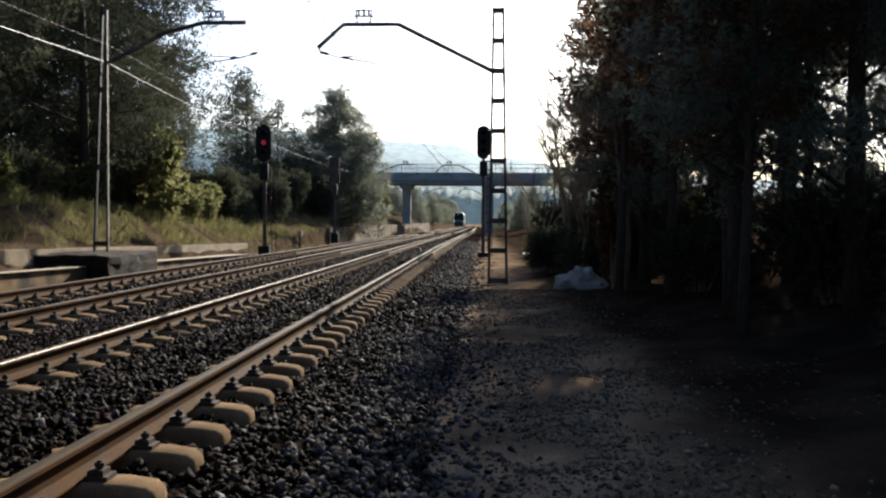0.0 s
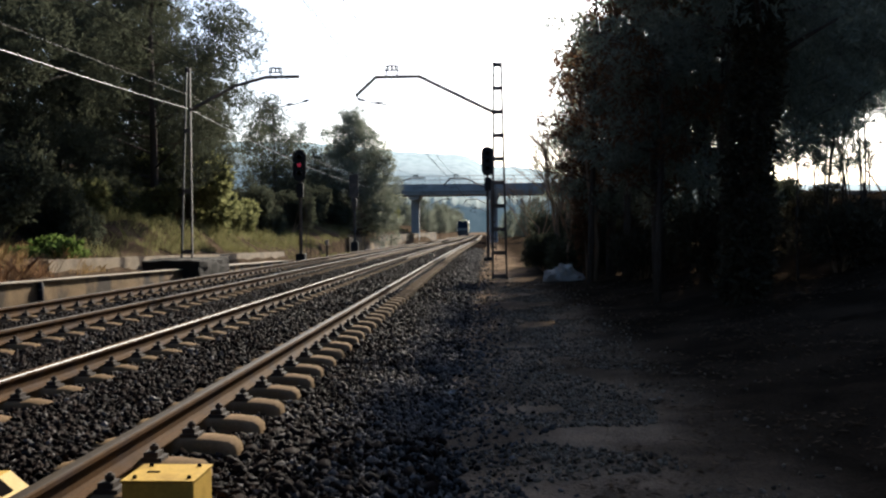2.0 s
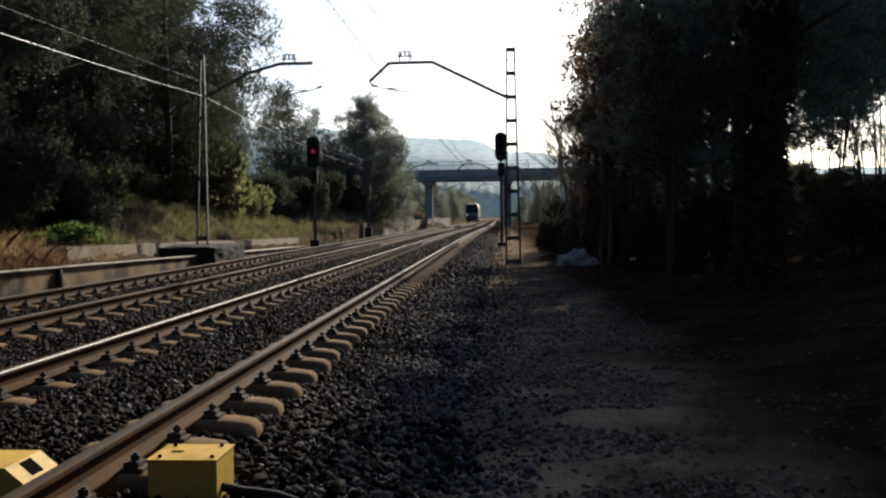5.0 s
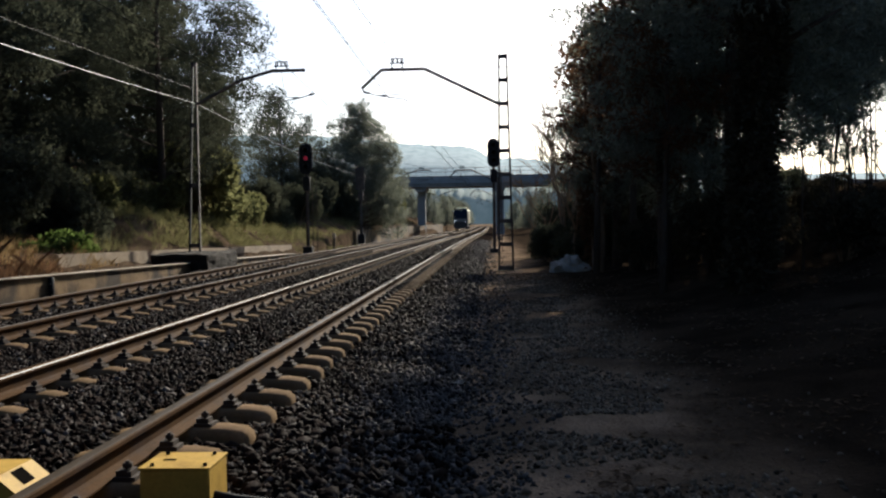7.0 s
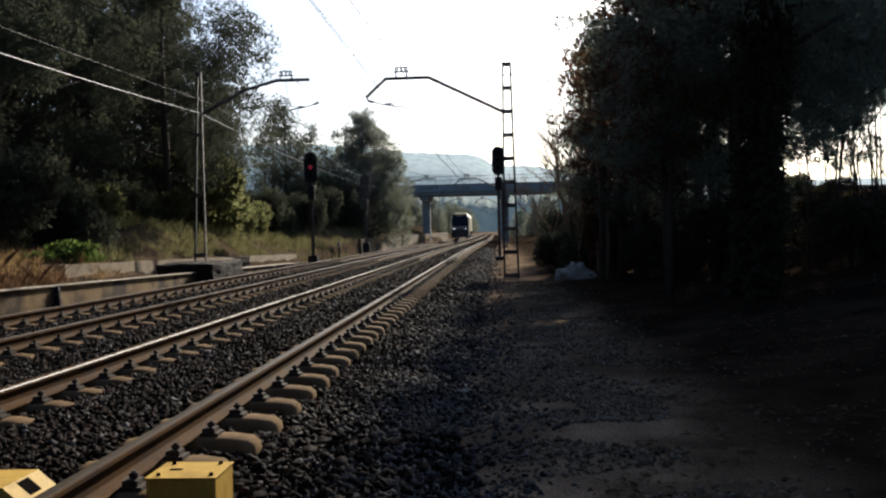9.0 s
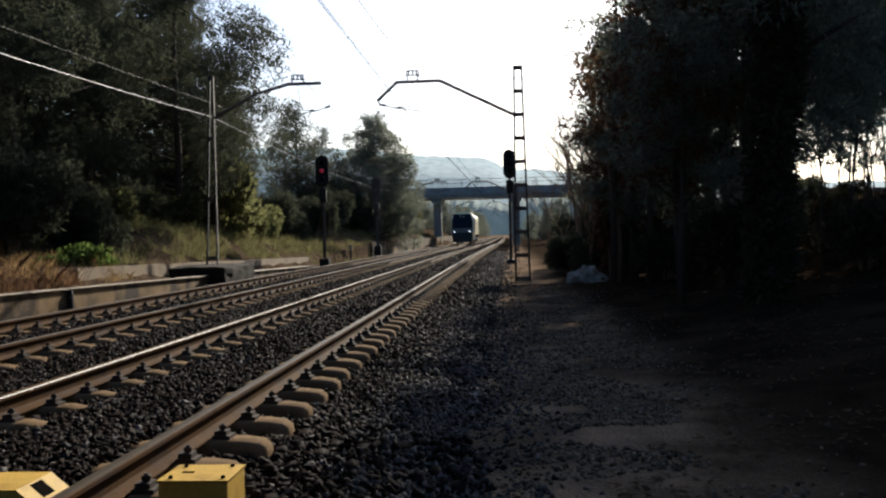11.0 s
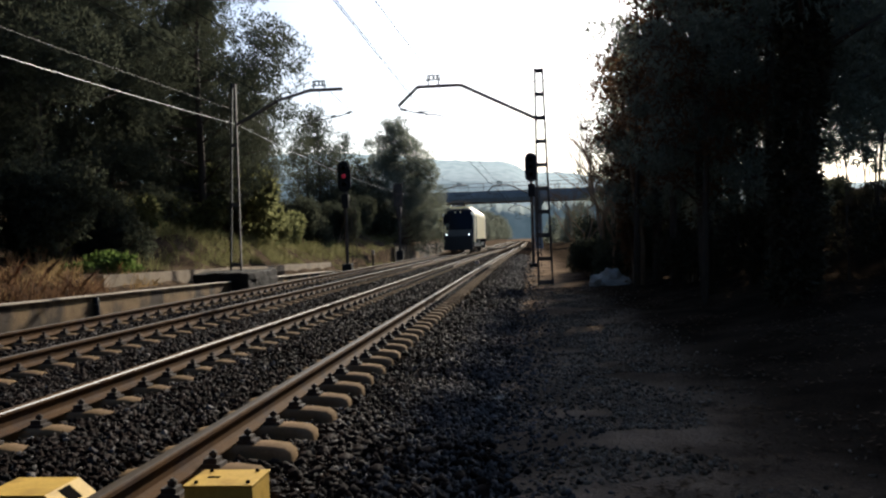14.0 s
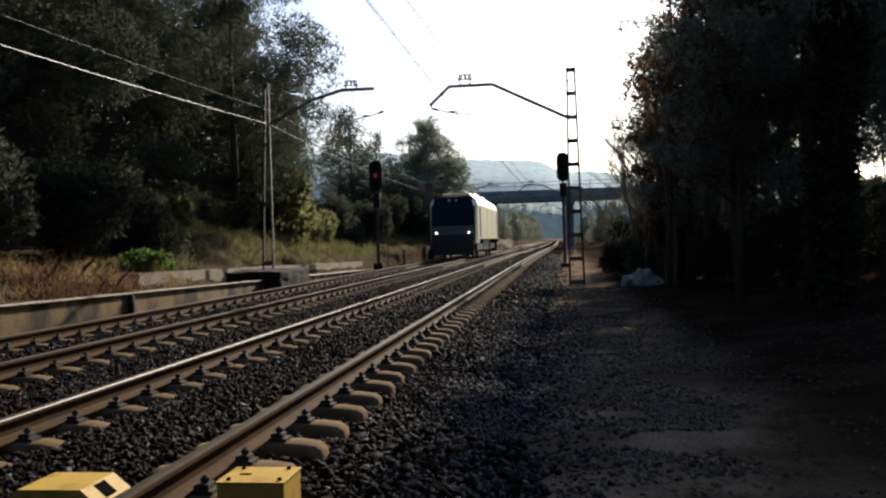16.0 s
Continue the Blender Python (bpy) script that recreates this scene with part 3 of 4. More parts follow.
# ---- signals ----
def signal(x, y, z0, top, label, red=False, lamps=True, panel=False):
    t = thing("railway_signal", label, "signal", group="signals")
    bm = bmesh.new()
    tube(bm, [(x, y, z0), (x, y, top - 0.3)], [0.085, 0.07], 10)
    part("post", bm, M_GALV, t)
    bm = bmesh.new()
    box(bm, x - 0.22, x + 0.22, y - 0.2, y + 0.2, z0 - 0.3, z0 + 0.30, 0.03)
    part("base", bm, M_BLACK, t)
    h = 1.45 if not panel else 1.5
    bm = bmesh.new()
    w = 0.30
    if panel:
        outline = [(x - w, top - h), (x + w, top - h), (x + w, top), (x - w, top)]
    else:
        outline = [(x + w * math.cos(a), top - w + w * math.sin(a)) for a in (math.pi * k / 12 for k in range(13))] + [(x + w * math.cos(a), top - h + w + w * math.sin(a)) for a in (math.pi * (1 + k / 12) for k in range(13))]
    prism(bm, outline, "y", y - 0.16, y - 0.13)
    part("backboard", bm, M_BLACK if not panel else M_GALV, t, "rounded black board")
    bm = bmesh.new()
    box(bm, x - 0.17, x + 0.17, y - 0.12, y + 0.12, top - h + 0.2, top - 0.15, 0.02)
    part("lamp_housing", bm, M_BLACK, t)
    if lamps:
        for k in range(3):
            z = top - 0.32 - 0.38 * k
            bm = bmesh.new()
            for i in range(9):
                a = math.pi * (i / 8)
                bm.verts.new((x + 0.12 * math.cos(a), y - 0.15, z + 0.12 * math.sin(a)))
                bm.verts.new((x + 0.12 * math.cos(a), y - 0.38, z + 0.12 * math.sin(a)))
            bm.verts.ensure_lookup_table()
            for i in range(8):
                bm.faces.new((bm.verts[2 * i], bm.verts[2 * i + 2], bm.verts[2 * i + 3], bm.verts[2 * i + 1]))
            part("hood", bm, M_BLACK, t)
            bm = bmesh.new()
            bmesh.ops.create_cone(bm, cap_ends=True, segments=16, radius1=0.10, radius2=0.09, depth=0.03, matrix=pose(x, y - 0.18, z, 90))
            on = red and k == 1
            part("lens", bm, M_RED if on else M_DARK, t, "lit red lens" if on else "")
    bm = bmesh.new()
    box(bm, x - 0.16, x + 0.16, y - 0.12, y + 0.12, top - h - 0.75, top - h - 0.1, 0.02)
    part("relay_box", bm, M_BLACK if not panel else M_GALV, t)
    for s in (-1, 1):
        bm = bmesh.new()
        tube(bm, [(x + 0.30 + s * 0.1, y + 0.25, z0), (x + 0.30 + s * 0.1, y + 0.25, top - h - 0.2)], 0.02, 6)
        part("ladder_rail", bm, M_GALV, t)
    for k in range(int((top - h - z0 - 0.4) / 0.3)):
        bm = bmesh.new()
        tube(bm, [(x + 0.2, y + 0.25, z0 + 0.3 + 0.3 * k), (x + 0.4, y + 0.25, z0 + 0.3 + 0.3 * k)], 0.012, 5)
        part("rung", bm, M_GALV, t)


M_RED = glow_material("red_lens", (0.8, 0.05, 0.10), 0.05)


# ---- yellow trackside boxes ----
def build_beacons():
    t = thing("balise_box", "yellow painted metal box bolted outside the rail", "trackside box", pose(-1.54, 4.40, -0.06))
    bm = bmesh.new()
    box(bm, -0.17, 0.17, -0.15, 0.15, -0.22, -0.004, 0.012)
    part("body", bm, M_YELLOW, t)
    bm = bmesh.new()
    box(bm, -0.175, 0.175, -0.155, 0.155, -0.004, 0.006, 0.003)
    part("lid", bm, M_YELLOW, t)
    for x, y in ((0.12, 0.11), (0.14, -0.11), (-0.12, -0.11), (-0.12, 0.11)):
        bm = bmesh.new()
        bmesh.ops.create_cone(bm, cap_ends=True, segments=8, radius1=0.012, radius2=0.009, depth=0.014, matrix=pose(x, y, 0.012))
        part("screw", bm, M_DARK, t)
    # Black strip laid on the lid, its colour standing for a slot's shade.
    bm = bmesh.new()
    box(bm, -0.10, -0.04, -0.012, 0.012, 0.006, 0.009)
    part("slot", bm, M_DARK, t)
    t = thing("rail_contact", "yellow sloped metal cover with a square hole inside the rail", "trackside box", pose(-2.35, 4.06, -0.02))
    bm = bmesh.new()
    prism(bm, [(-0.26, -0.2), (0.26, -0.2), (0.26, -0.09), (0.13, 0.02), (-0.18, 0.02), (-0.26, -0.04)], "x", -0.16, 0.16)
    for v in bm.verts:
        v.co = Vector((v.co.y, v.co.x, v.co.z))
    bmesh.ops.recalc_face_normals(bm, faces=bm.faces)
    part("cover", bm, M_YELLOW, t)
    # Solid black wedge set in the slope; its colour stands for the hole's shade.
    bm = bmesh.new()
    prism(bm, [(0.140, 0.0145), (0.205, -0.0405), (0.200, -0.048), (0.135, 0.008)], "y", -0.055, 0.045)
    part("opening", bm, M_DARK, t)


# ---- platform ----
def build_platform():
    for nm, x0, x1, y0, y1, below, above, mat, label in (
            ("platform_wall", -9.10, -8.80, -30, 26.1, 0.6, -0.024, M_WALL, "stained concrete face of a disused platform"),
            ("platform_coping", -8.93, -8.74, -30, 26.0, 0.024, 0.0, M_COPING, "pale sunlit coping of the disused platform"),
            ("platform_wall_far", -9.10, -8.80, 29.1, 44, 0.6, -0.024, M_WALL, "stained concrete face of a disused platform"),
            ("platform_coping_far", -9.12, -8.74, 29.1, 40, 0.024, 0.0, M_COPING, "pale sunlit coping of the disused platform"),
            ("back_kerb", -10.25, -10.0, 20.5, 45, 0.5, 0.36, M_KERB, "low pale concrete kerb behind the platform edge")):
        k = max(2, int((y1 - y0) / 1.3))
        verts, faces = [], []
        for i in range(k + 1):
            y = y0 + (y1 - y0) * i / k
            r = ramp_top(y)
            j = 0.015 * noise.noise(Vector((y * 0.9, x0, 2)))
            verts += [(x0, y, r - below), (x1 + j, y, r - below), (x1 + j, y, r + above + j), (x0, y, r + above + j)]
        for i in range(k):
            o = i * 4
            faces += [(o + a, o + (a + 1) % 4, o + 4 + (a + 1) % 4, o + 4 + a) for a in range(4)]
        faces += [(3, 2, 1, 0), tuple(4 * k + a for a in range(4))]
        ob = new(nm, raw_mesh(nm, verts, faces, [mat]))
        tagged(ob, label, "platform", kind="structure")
    t = thing("drain_pipe", "dark vertical drain pipe against the platform wall", "pipe", pose(-8.76, 17.6, 0))
    bm = bmesh.new()
    tube(bm, [(0, 0, -0.4), (0.01, 0, -0.1), (0, 0, 0.17)], 0.055, 8)
    part("pipe", bm, M_BLACK, t, smooth=True)
    bm = bmesh.new()
    box(bm, -0.06, 0.03, -0.08, 0.08, 0.02, 0.05, 0.008)
    part("bracket", bm, M_GALV, t)
    t = thing("mast_block", "weathered concrete block carrying the mast, darkened for its shade", "foundation")
    bm = bmesh.new()
    box(bm, -10.3, -8.25, 26.1, 29.1, -0.6, 0.34, 0.05)
    bmesh.ops.subdivide_edges(bm, edges=bm.edges[:], cuts=5, use_grid_fill=True)
    for v in bm.verts:
        v.co += 0.07 * noise.noise_vector(v.co * 2.2) + 0.03 * noise.noise_vector(v.co * 5.1)
    part("block", bm, M_SHADED_BLOCK, t)
    bm = bmesh.new()
    prism(bm, [(-10.4, -0.6), (-9.72, -0.6), (-9.68, 0.75), (-10.4, 0.75)], "y", 64, 165)
    for v in bm.verts:
        v.co.x += bend(v.co.y)
        v.co.z += 0.3 if v.co.y > 100 and v.co.z > 0 else 0
    tagged(part("retaining_wall", bm, M_WALL), "low stained retaining wall along the far bank", "wall", kind="structure")


# ---- bridge ----
def build_bridge():
    t = thing("road_bridge", "grey concrete road bridge on a square pier, with a thin railing", "bridge")
    bm = bmesh.new()
    box(bm, -16, 24, 122.5, 129.5, 6.1, 7.1, 0.05)
    part("deck", bm, M_BRIDGE, t)
    bm = bmesh.new()
    box(bm, -16, 24, 122.2, 122.5, 6.5, 7.55, 0.03)
    part("parapet_beam", bm, M_BRIDGE, t)
    for px in (-9.6, 1.25):
        bm = bmesh.new()
        box(bm, px - 0.55, px + 0.55, 125.2, 126.6, -0.5, 5.6, 0.08)
        part("pier", bm, M_BRIDGE, t)
        bm = bmesh.new()
        prism(bm, [(px - 0.6, 5.5), (px + 0.6, 5.5), (px + 0.9, 6.1), (px - 0.9, 6.1)], "y", 123.2, 128.8)
        part("pier_cap", bm, M_BRIDGE, t)
    for z in (8.1, 8.6):
        bm = bmesh.new()
        tube(bm, [(-16, 122.35, z), (24, 122.35, z)], 0.03, 5)
        part("railing", bm, M_GALV, t)
    for k in range(21):
        bm = bmesh.new()
        tube(bm, [(-16 + 2 * k, 122.35, 7.5), (-16 + 2 * k, 122.35, 8.63)], 0.03, 5)
        part("railing_post", bm, M_GALV, t)


# ---- hills ----
def build_hills():
    for nm, y, prof, label in (
            ("far_hill", 900, [(-900, 60), (-360, 95), (-173, 91), (-120, 86), (-82, 81), (-20, 77), (2, 66), (40, 64), (130, 45), (900, 40)], "hazy blue wooded hill on the horizon"),
            ("far_woods", 620, [(-900, 20), (-120, 26), (-50, 27), (-24, 26), (-10, 24), (-4, 23), (4, 23), (9, 25), (30, 26), (90, 26), (900, 24)], "hazy grey-green woods closing the line of the tracks")):
        verts, faces = [], []
        xs = steps((-900, -250, 20), (-250, 150, 2.0), (150, 900, 20))
        for x in xs:
            z = lerp(x, prof) + 1.6 * noise.noise(Vector((x * 0.12, 0, 0))) + 1.3 * noise.noise(Vector((x * 0.5, 0, 4))) + (2.5 * noise.noise(Vector((x * 0.25, 7, 4))) if nm == "far_woods" else 0)
            d = 1.0 if nm == "far_hill" else 0.12
            verts += [(x, y - 260 * d, -3), (x, y - 120 * d, z * 0.6), (x, y, z), (x, y + 80 * d, -3)]
        for i in range(len(xs) - 1):
            for a in range(3):
                faces.append((4 * i + a, 4 * i + 4 + a, 4 * i + 5 + a, 4 * i + 1 + a))
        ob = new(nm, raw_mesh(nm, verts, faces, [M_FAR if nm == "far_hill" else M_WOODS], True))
        tagged(ob, label, "hill", kind="structure")


# ---- plants ----
def spray_mesh(name, clumps, count, length, width, mat, seed, droop=0.0, shell=0.55, up=0.25, blades=3):
    """Many small pointed leaves in tufts that fill a set of ellipsoids, denser towards their skins."""
    rng = np.random.default_rng(seed)
    c = np.array([k[:3] for k in clumps], float)
    r = np.array([k[3:6] for k in clumps], float)
    wgt = (r[:, 0] * r[:, 1] * r[:, 2]) ** 0.667
    idx = rng.choice(len(c), count, p=wgt / wgt.sum())
    d = rng.normal(size=(count, 3))
    d /= np.linalg.norm(d, axis=1)[:, None]
    rad = shell + (1 - shell) * rng.random(count) ** 0.6
    rad *= 1 + 0.09 * rng.normal(size=count)
    pos = c[idx] + d * r[idx] * rad[:, None]
    pos = np.repeat(pos, blades, 0)
    out = np.repeat(d, blades, 0) + 0.9 * rng.normal(size=(count * blades, 3)) + np.array([0, 0, up - droop])
    out /= np.linalg.norm(out, axis=1)[:, None]
    side = np.cross(out, rng.normal(size=out.shape))
    side /= np.linalg.norm(side, axis=1)[:, None] + 1e-9
    ln = length * (0.6 + 0.8 * rng.random(count * blades))[:, None]
    n = count * blades
    v = np.stack([pos - side * width * 0.5, pos + side * width * 0.5, pos + out * ln], 1).reshape(-1, 3)
    me = bpy.data.meshes.new(name)
    me.vertices.add(n * 3)
    me.vertices.foreach_set("co", v.ravel().astype(np.float32))
    me.loops.add(n * 3)
    me.loops.foreach_set("vertex_index", np.arange(n * 3, dtype=np.int32))
    me.polygons.add(n)
    me.polygons.foreach_set("loop_start", np.arange(0, n * 3, 3, dtype=np.int32))
    me.update(calc_edges=True)
    me.materials.append(mat)
    return me


def tree(name, label, height, radius, seed, mat, base=0.35, count=5200, lean=0.3, leaf=0.34, width=0.045, cone=False, trunk=0.17, clumps_n=20, clump=1.0, limb_mat=None, category="tree", puffs=0, inner=True):
    """A trunk with limbs, each ending in clumps of foliage."""
    rnd = random.Random(seed)
    t = thing(name, label, category)
    bm = bmesh.new()
    spine = []
    for i in range(7):
        f = i / 6
        spine.append(Vector((lean * f * math.sin(seed) + rnd.uniform(-0.1, 0.1) * f, lean * f * math.cos(seed) + rnd.uniform(-0.1, 0.1) * f, -0.4 + (height * 0.93 + 0.4) * f)))
    tube(bm, spine, [trunk * (1.15 - 0.95 * i / 6) for i in range(7)], 9)
    clumps = []
    for k in range(clumps_n):
        f = base + (1 - base) * (k + rnd.random()) / clumps_n
        p = spine[0].lerp(spine[-1], f)
        ang = k * 2.4 + rnd.uniform(-0.5, 0.5)
        shape = min(1.0, 1.55 * (1.02 - (f - base) / (1 - base))) ** 0.62 if cone else math.sin(math.pi * min(1, 0.22 + 0.80 * (f - base) / (1 - base))) ** 0.7
        reach = radius * shape * rnd.uniform(0.55, 0.95)
        tip = p + Vector((math.cos(ang) * reach, math.sin(ang) * reach, rnd.uniform(0.0, 0.25) * radius))
        tube(bm, [p - Vector((0, 0, 0.3)), p.lerp(tip, 0.5) - Vector((0, 0, 0.05 * radius)), tip], [trunk * 0.38 * (1.1 - f), trunk * 0.25 * (1.1 - f), 0.012], 5)
        s = clump * radius * rnd.uniform(0.26, 0.44) * ((0.30 + 0.75 * shape) if cone else (0.75 + 0.5 * shape))
        clumps.append((tip.x, tip.y, tip.z, s, s, s * rnd.uniform(0.5, 0.75)))
        if puffs:
            cx, cy, cz, sx, sy, sz = clumps.pop()
            for _ in range(puffs):
                d = Vector((rnd.gauss(0, 1), rnd.gauss(0, 1), rnd.gauss(0.25, 0.8))).normalized()
                g = sx * rnd.uniform(0.32, 0.48)
                clumps.append((cx + d.x * sx * 0.75, cy + d.y * sy * 0.75, cz + d.z * sz * 0.8, g, g, g * 0.75))
        if not inner:
            continue
        mid = p.lerp(tip, 0.55)
        clumps.append((mid.x, mid.y, mid.z + 0.1, s * 0.75, s * 0.75, s * 0.5))
    clumps.append((spine[-1].x, spine[-1].y, height * 0.95, radius * 0.22, radius * 0.22, height * 0.06))
    part("trunk", bm, limb_mat or M_BARK, t, smooth=True)
    ob = new("crown", spray_mesh("crown", clumps, count, leaf, width, mat, seed))
    ob.parent = t
    return t


def place(src, x, y, turn=0.0, size=1.0, dz=0.0):
    m = Matrix.LocRotScale((x, y, ground_z(x, y) + dz), Euler((0, 0, radians(turn))), (size, size, size))
    return copy_thing(src, m)


def shrub(name, label, seed, mat, rx, ry, rz, count, leaf=0.16, width=0.09, category="shrub"):
    rnd = random.Random(seed)
    t = thing(name, label, category)
    bm = bmesh.new()
    clumps = []
    for k in range(9):
        a, q = rnd.uniform(0, 6.28), rnd.uniform(0.15, 0.75)
        tip = Vector((math.cos(a) * rx * q, math.sin(a) * ry * q, rz * rnd.uniform(0.35, 0.95)))
        tube(bm, [(0.1 * math.cos(a), 0.1 * math.sin(a), -0.2), tip * 0.5, tip], [0.03, 0.02, 0.006], 5)
        s = rnd.uniform(0.3, 0.5)
        clumps.append((tip.x, tip.y, tip.z * 0.8, rx * s, ry * s, rz * s * 0.8))
    part("stem", bm, M_TWIG, t)
    ob = new("foliage", spray_mesh("foliage", clumps, count, leaf, width, mat, seed, shell=0.35))
    ob.parent = t
    return t


def bare_tree(name, label, height, seed, spread=0.35, stem=0.055, mat=None):
    """A leafless young tree: forked, thinning branches."""
    rnd = random.Random(seed)
    t = thing(name, label, "tree")
    bm = bmesh.new()

    def grow(p, d, length, r, depth):
        q = p + d * length * 0.5 + Vector((rnd.uniform(-1, 1), rnd.uniform(-1, 1), 0)) * 0.05 * length
        e = p + d * length
        tube(bm, [p, q, e], [r, r * 0.8, r * 0.6], 5 if depth > 1 else 4)
        if depth == 0:
            return
        for _ in range(rnd.choice((2, 3, 3))):
            nd = (d + Vector((rnd.gauss(0, spread), rnd.gauss(0, spread), rnd.uniform(0.0, 0.3)))).normalized()
            grow(p.lerp(e, rnd.uniform(0.55, 1.0)), nd, length * rnd.uniform(0.55, 0.8), r * 0.55, depth - 1)
    grow(Vector((0, 0, -0.3)), Vector((rnd.gauss(0, 0.06), rnd.gauss(0, 0.06), 1)).normalized(), height * 0.36, stem, 5)
    part("crown", bm, mat or M_TWIG, t)
    return t


def grass_patch(name, label, x0, x1, y0, y1, count, height, mat, seed):
    rng = np.random.default_rng(seed)
    xs, ys = rng.uniform(x0, x1, count), rng.uniform(y0, y1, count)
    keep = [noise.noise(Vector((x * 0.7, y * 0.7, seed))) > -0.02 for x, y in zip(xs, ys)]
    verts, faces = [], []
    for x, y, k in zip(xs, ys, keep):
        if not k:
            continue
        z = ground_z(x, y) - 0.03
        h = height * rng.uniform(0.25, 1.0) * (1.1 + 0.7 * noise.noise(Vector((x * 1.7, y * 1.1, 3.0 + seed))))
        a = rng.uniform(0, 6.28)
        lx, ly = rng.normal(0, 0.5 * h), rng.normal(0, 0.5 * h)
        w = 0.004 + 0.006 * rng.random()
        o = len(verts)
        cx, sx = math.cos(a) * w, math.sin(a) * w
        verts += [(x - cx, y - sx, z), (x + cx, y + sx, z), (x + cx * 0.7 + lx * 0.4, y + sx * 0.7 + ly * 0.4, z + h * 0.6), (x + lx, y + ly, z + h), (x - cx * 0.7 + lx * 0.4, y - sx * 0.7 + ly * 0.4, z + h * 0.6)]
        faces.append((o, o + 1, o + 2, o + 3, o + 4))
    ob = new(name, raw_mesh(name, verts, faces, [mat]))
    tagged(ob, label, "grass", kind="stuff")


def build_plants():
    pines = [tree("pine_tree", "tall dark green pine with a dense ragged crown on the bank", 13.5, 4.3, s, M_PINE, base=0.12, count=38000, clumps_n=34, clump=1.0, leaf=0.13, width=0.042, puffs=6, inner=False) for s in (3, 8, 15)]
    rear = tree("pine_tree", "dark green filler pine, on the bank and added out of view", 13.5, 4.3, 18, M_PINE, base=0.10, count=6500, clumps_n=46, clump=0.95, leaf=0.26, width=0.075, puffs=3)
    front = [(-13.5, 36.8, 0.98), (-15.5, 27.5, 1.0), (-16.5, 22, 0.95), (-15.4, 42, 0.86), (-19.0, 33.5, 1.15), (-17.2, 17.5, 0.95)]
    # Entries from (-17, 5) on are unseen, added to block sky light from behind.
    back = [(-21, 27, 1.15), (-22, 20, 1.1), (-17, 46, 0.85), (-24, 38, 1.2), (-25, 31, 1.25), (-20, 11, 1.0), (-14.3, 62, 0.53), (-13.5, 66, 0.45), (-16.5, 67, 0.5), (-12.7, 69, 0.36), (-20, 64, 0.5), (-16, 53, 0.42), (-20.5, 49, 0.95), (-26, 23, 1.2), (-29, 50, 1.1), (-24, 14, 1.1), (-25, 45, 1.1), (-19, 40, 1.0), (-17, 5, 1.0), (-16, -3, 1.0), (-17, -11, 1.0), (-13, -17, 1.1), (-11, -26, 1.2), (6.5, -13, 1.0), (8, -22, 1.2), (3.5, -19, 0.9), (10, -5, 0.9), (-12.2, -6, 0.9), (-11.8, -12, 1.0), (3.6, -6.5, 0.75), (4.2, -10.5, 0.9), (-9.5, -32, 1.2), (-3, -40, 1.3), (3, -34, 1.2)]
    for i, (x, y, s) in enumerate(front + back):
        src = pines[i % 3] if i < len(front) else rear
        src["group"] = "pines on the bank"
        m = Matrix.LocRotScale((x, y, ground_z(x, y)), Euler((0, 0, i * 1.7)), (s, s, s))
        if i < 3 or i == len(front):
            src.matrix_basis = m
        else:
            copy_thing(src, m)
    big = tree("cone_pine", "single conical dark pine standing beyond the signals", 10.6, 4.4, 21, M_PINE_DARK, base=0.06, count=42000, cone=True, clumps_n=150, clump=0.62, leaf=0.2, width=0.05, lean=0.1)
    big.matrix_basis = Matrix.Translation((-10.9, 75, 0.5))
    remote = tree("remote_pine", "rounded dark pine beside the line beyond the road bridge", 10.7, 4.2, 23, M_PINE_DARK, base=0.04, count=4500, cone=True, clumps_n=60, clump=0.9, leaf=0.42, width=0.13)
    remote.matrix_basis = Matrix.Translation((-11.6, 165, 0.4)) @ Matrix.Scale(0.7, 4)
    for x, y, s in ((-16.6, 100, 0.68), (-13.6, 150, 0.66), (-9.3, 185, 0.8), (-14.5, 135, 0.55), (-10.6, 205, 0.9), (-10.2, 235, 1.0), (-10, 270, 1.0), (-9.8, 310, 1.1), (-9.6, 350, 1.1), (7, 160, 0.8), (10, 175, 1.0), (5, 190, 0.8)):
        place(remote, x, y, 40 * x, s, -0.2)
    # path side
    oaks = [tree("evergreen_tree", "dark evergreen tree crowding the path, some added out of view", 10.0, 1.85, s, M_PINE_DARK, base=0.18, count=8500, clumps_n=20, leaf=0.12, width=0.034, trunk=0.13, puffs=4) for s in (31, 37, 44)]
    # Trees from (8.2, 8.5) on stand out of view, added to cut sky light.
    spots = [(3.5, 18.5, 1.0), (4.5, 17.2, 0.95), (3.4, 25, 0.95), (5.2, 21.5, 1.05), (4.6, 28, 1.05), (6.3, 25, 1.05), (3.9, 33, 0.9), (6.6, 30, 1.1), (5.2, 38, 1.0), (4.3, 44, 1.0), (8.2, 8.5, 1.0), (8.5, 3.5, 1.1), (6.5, 6.5, 1.0), (5.4, 2.4, 1.0), (5.0, -1, 1.0), (6.5, -3, 1.1), (4.5, -8, 1.2), (7, -10, 1.2), (3.5, -14, 1.2)]
    for i, (x, y, s) in enumerate(spots):
        m = Matrix.LocRotScale((x, y, ground_z(x, y)), Euler((0, 0, i * 2.1)), (s, s, s))
        if i < 3:
            oaks[i].matrix_basis = m
        else:
            copy_thing(oaks[i % 3], m)
    bare_pole = tree("slender_tree", "slender dark trunk with a thin brownish crown beside the path", 8.5, 1.3, 77, M_BROWN, base=0.35, count=1100, clumps_n=14, leaf=0.16, width=0.05, trunk=0.085)
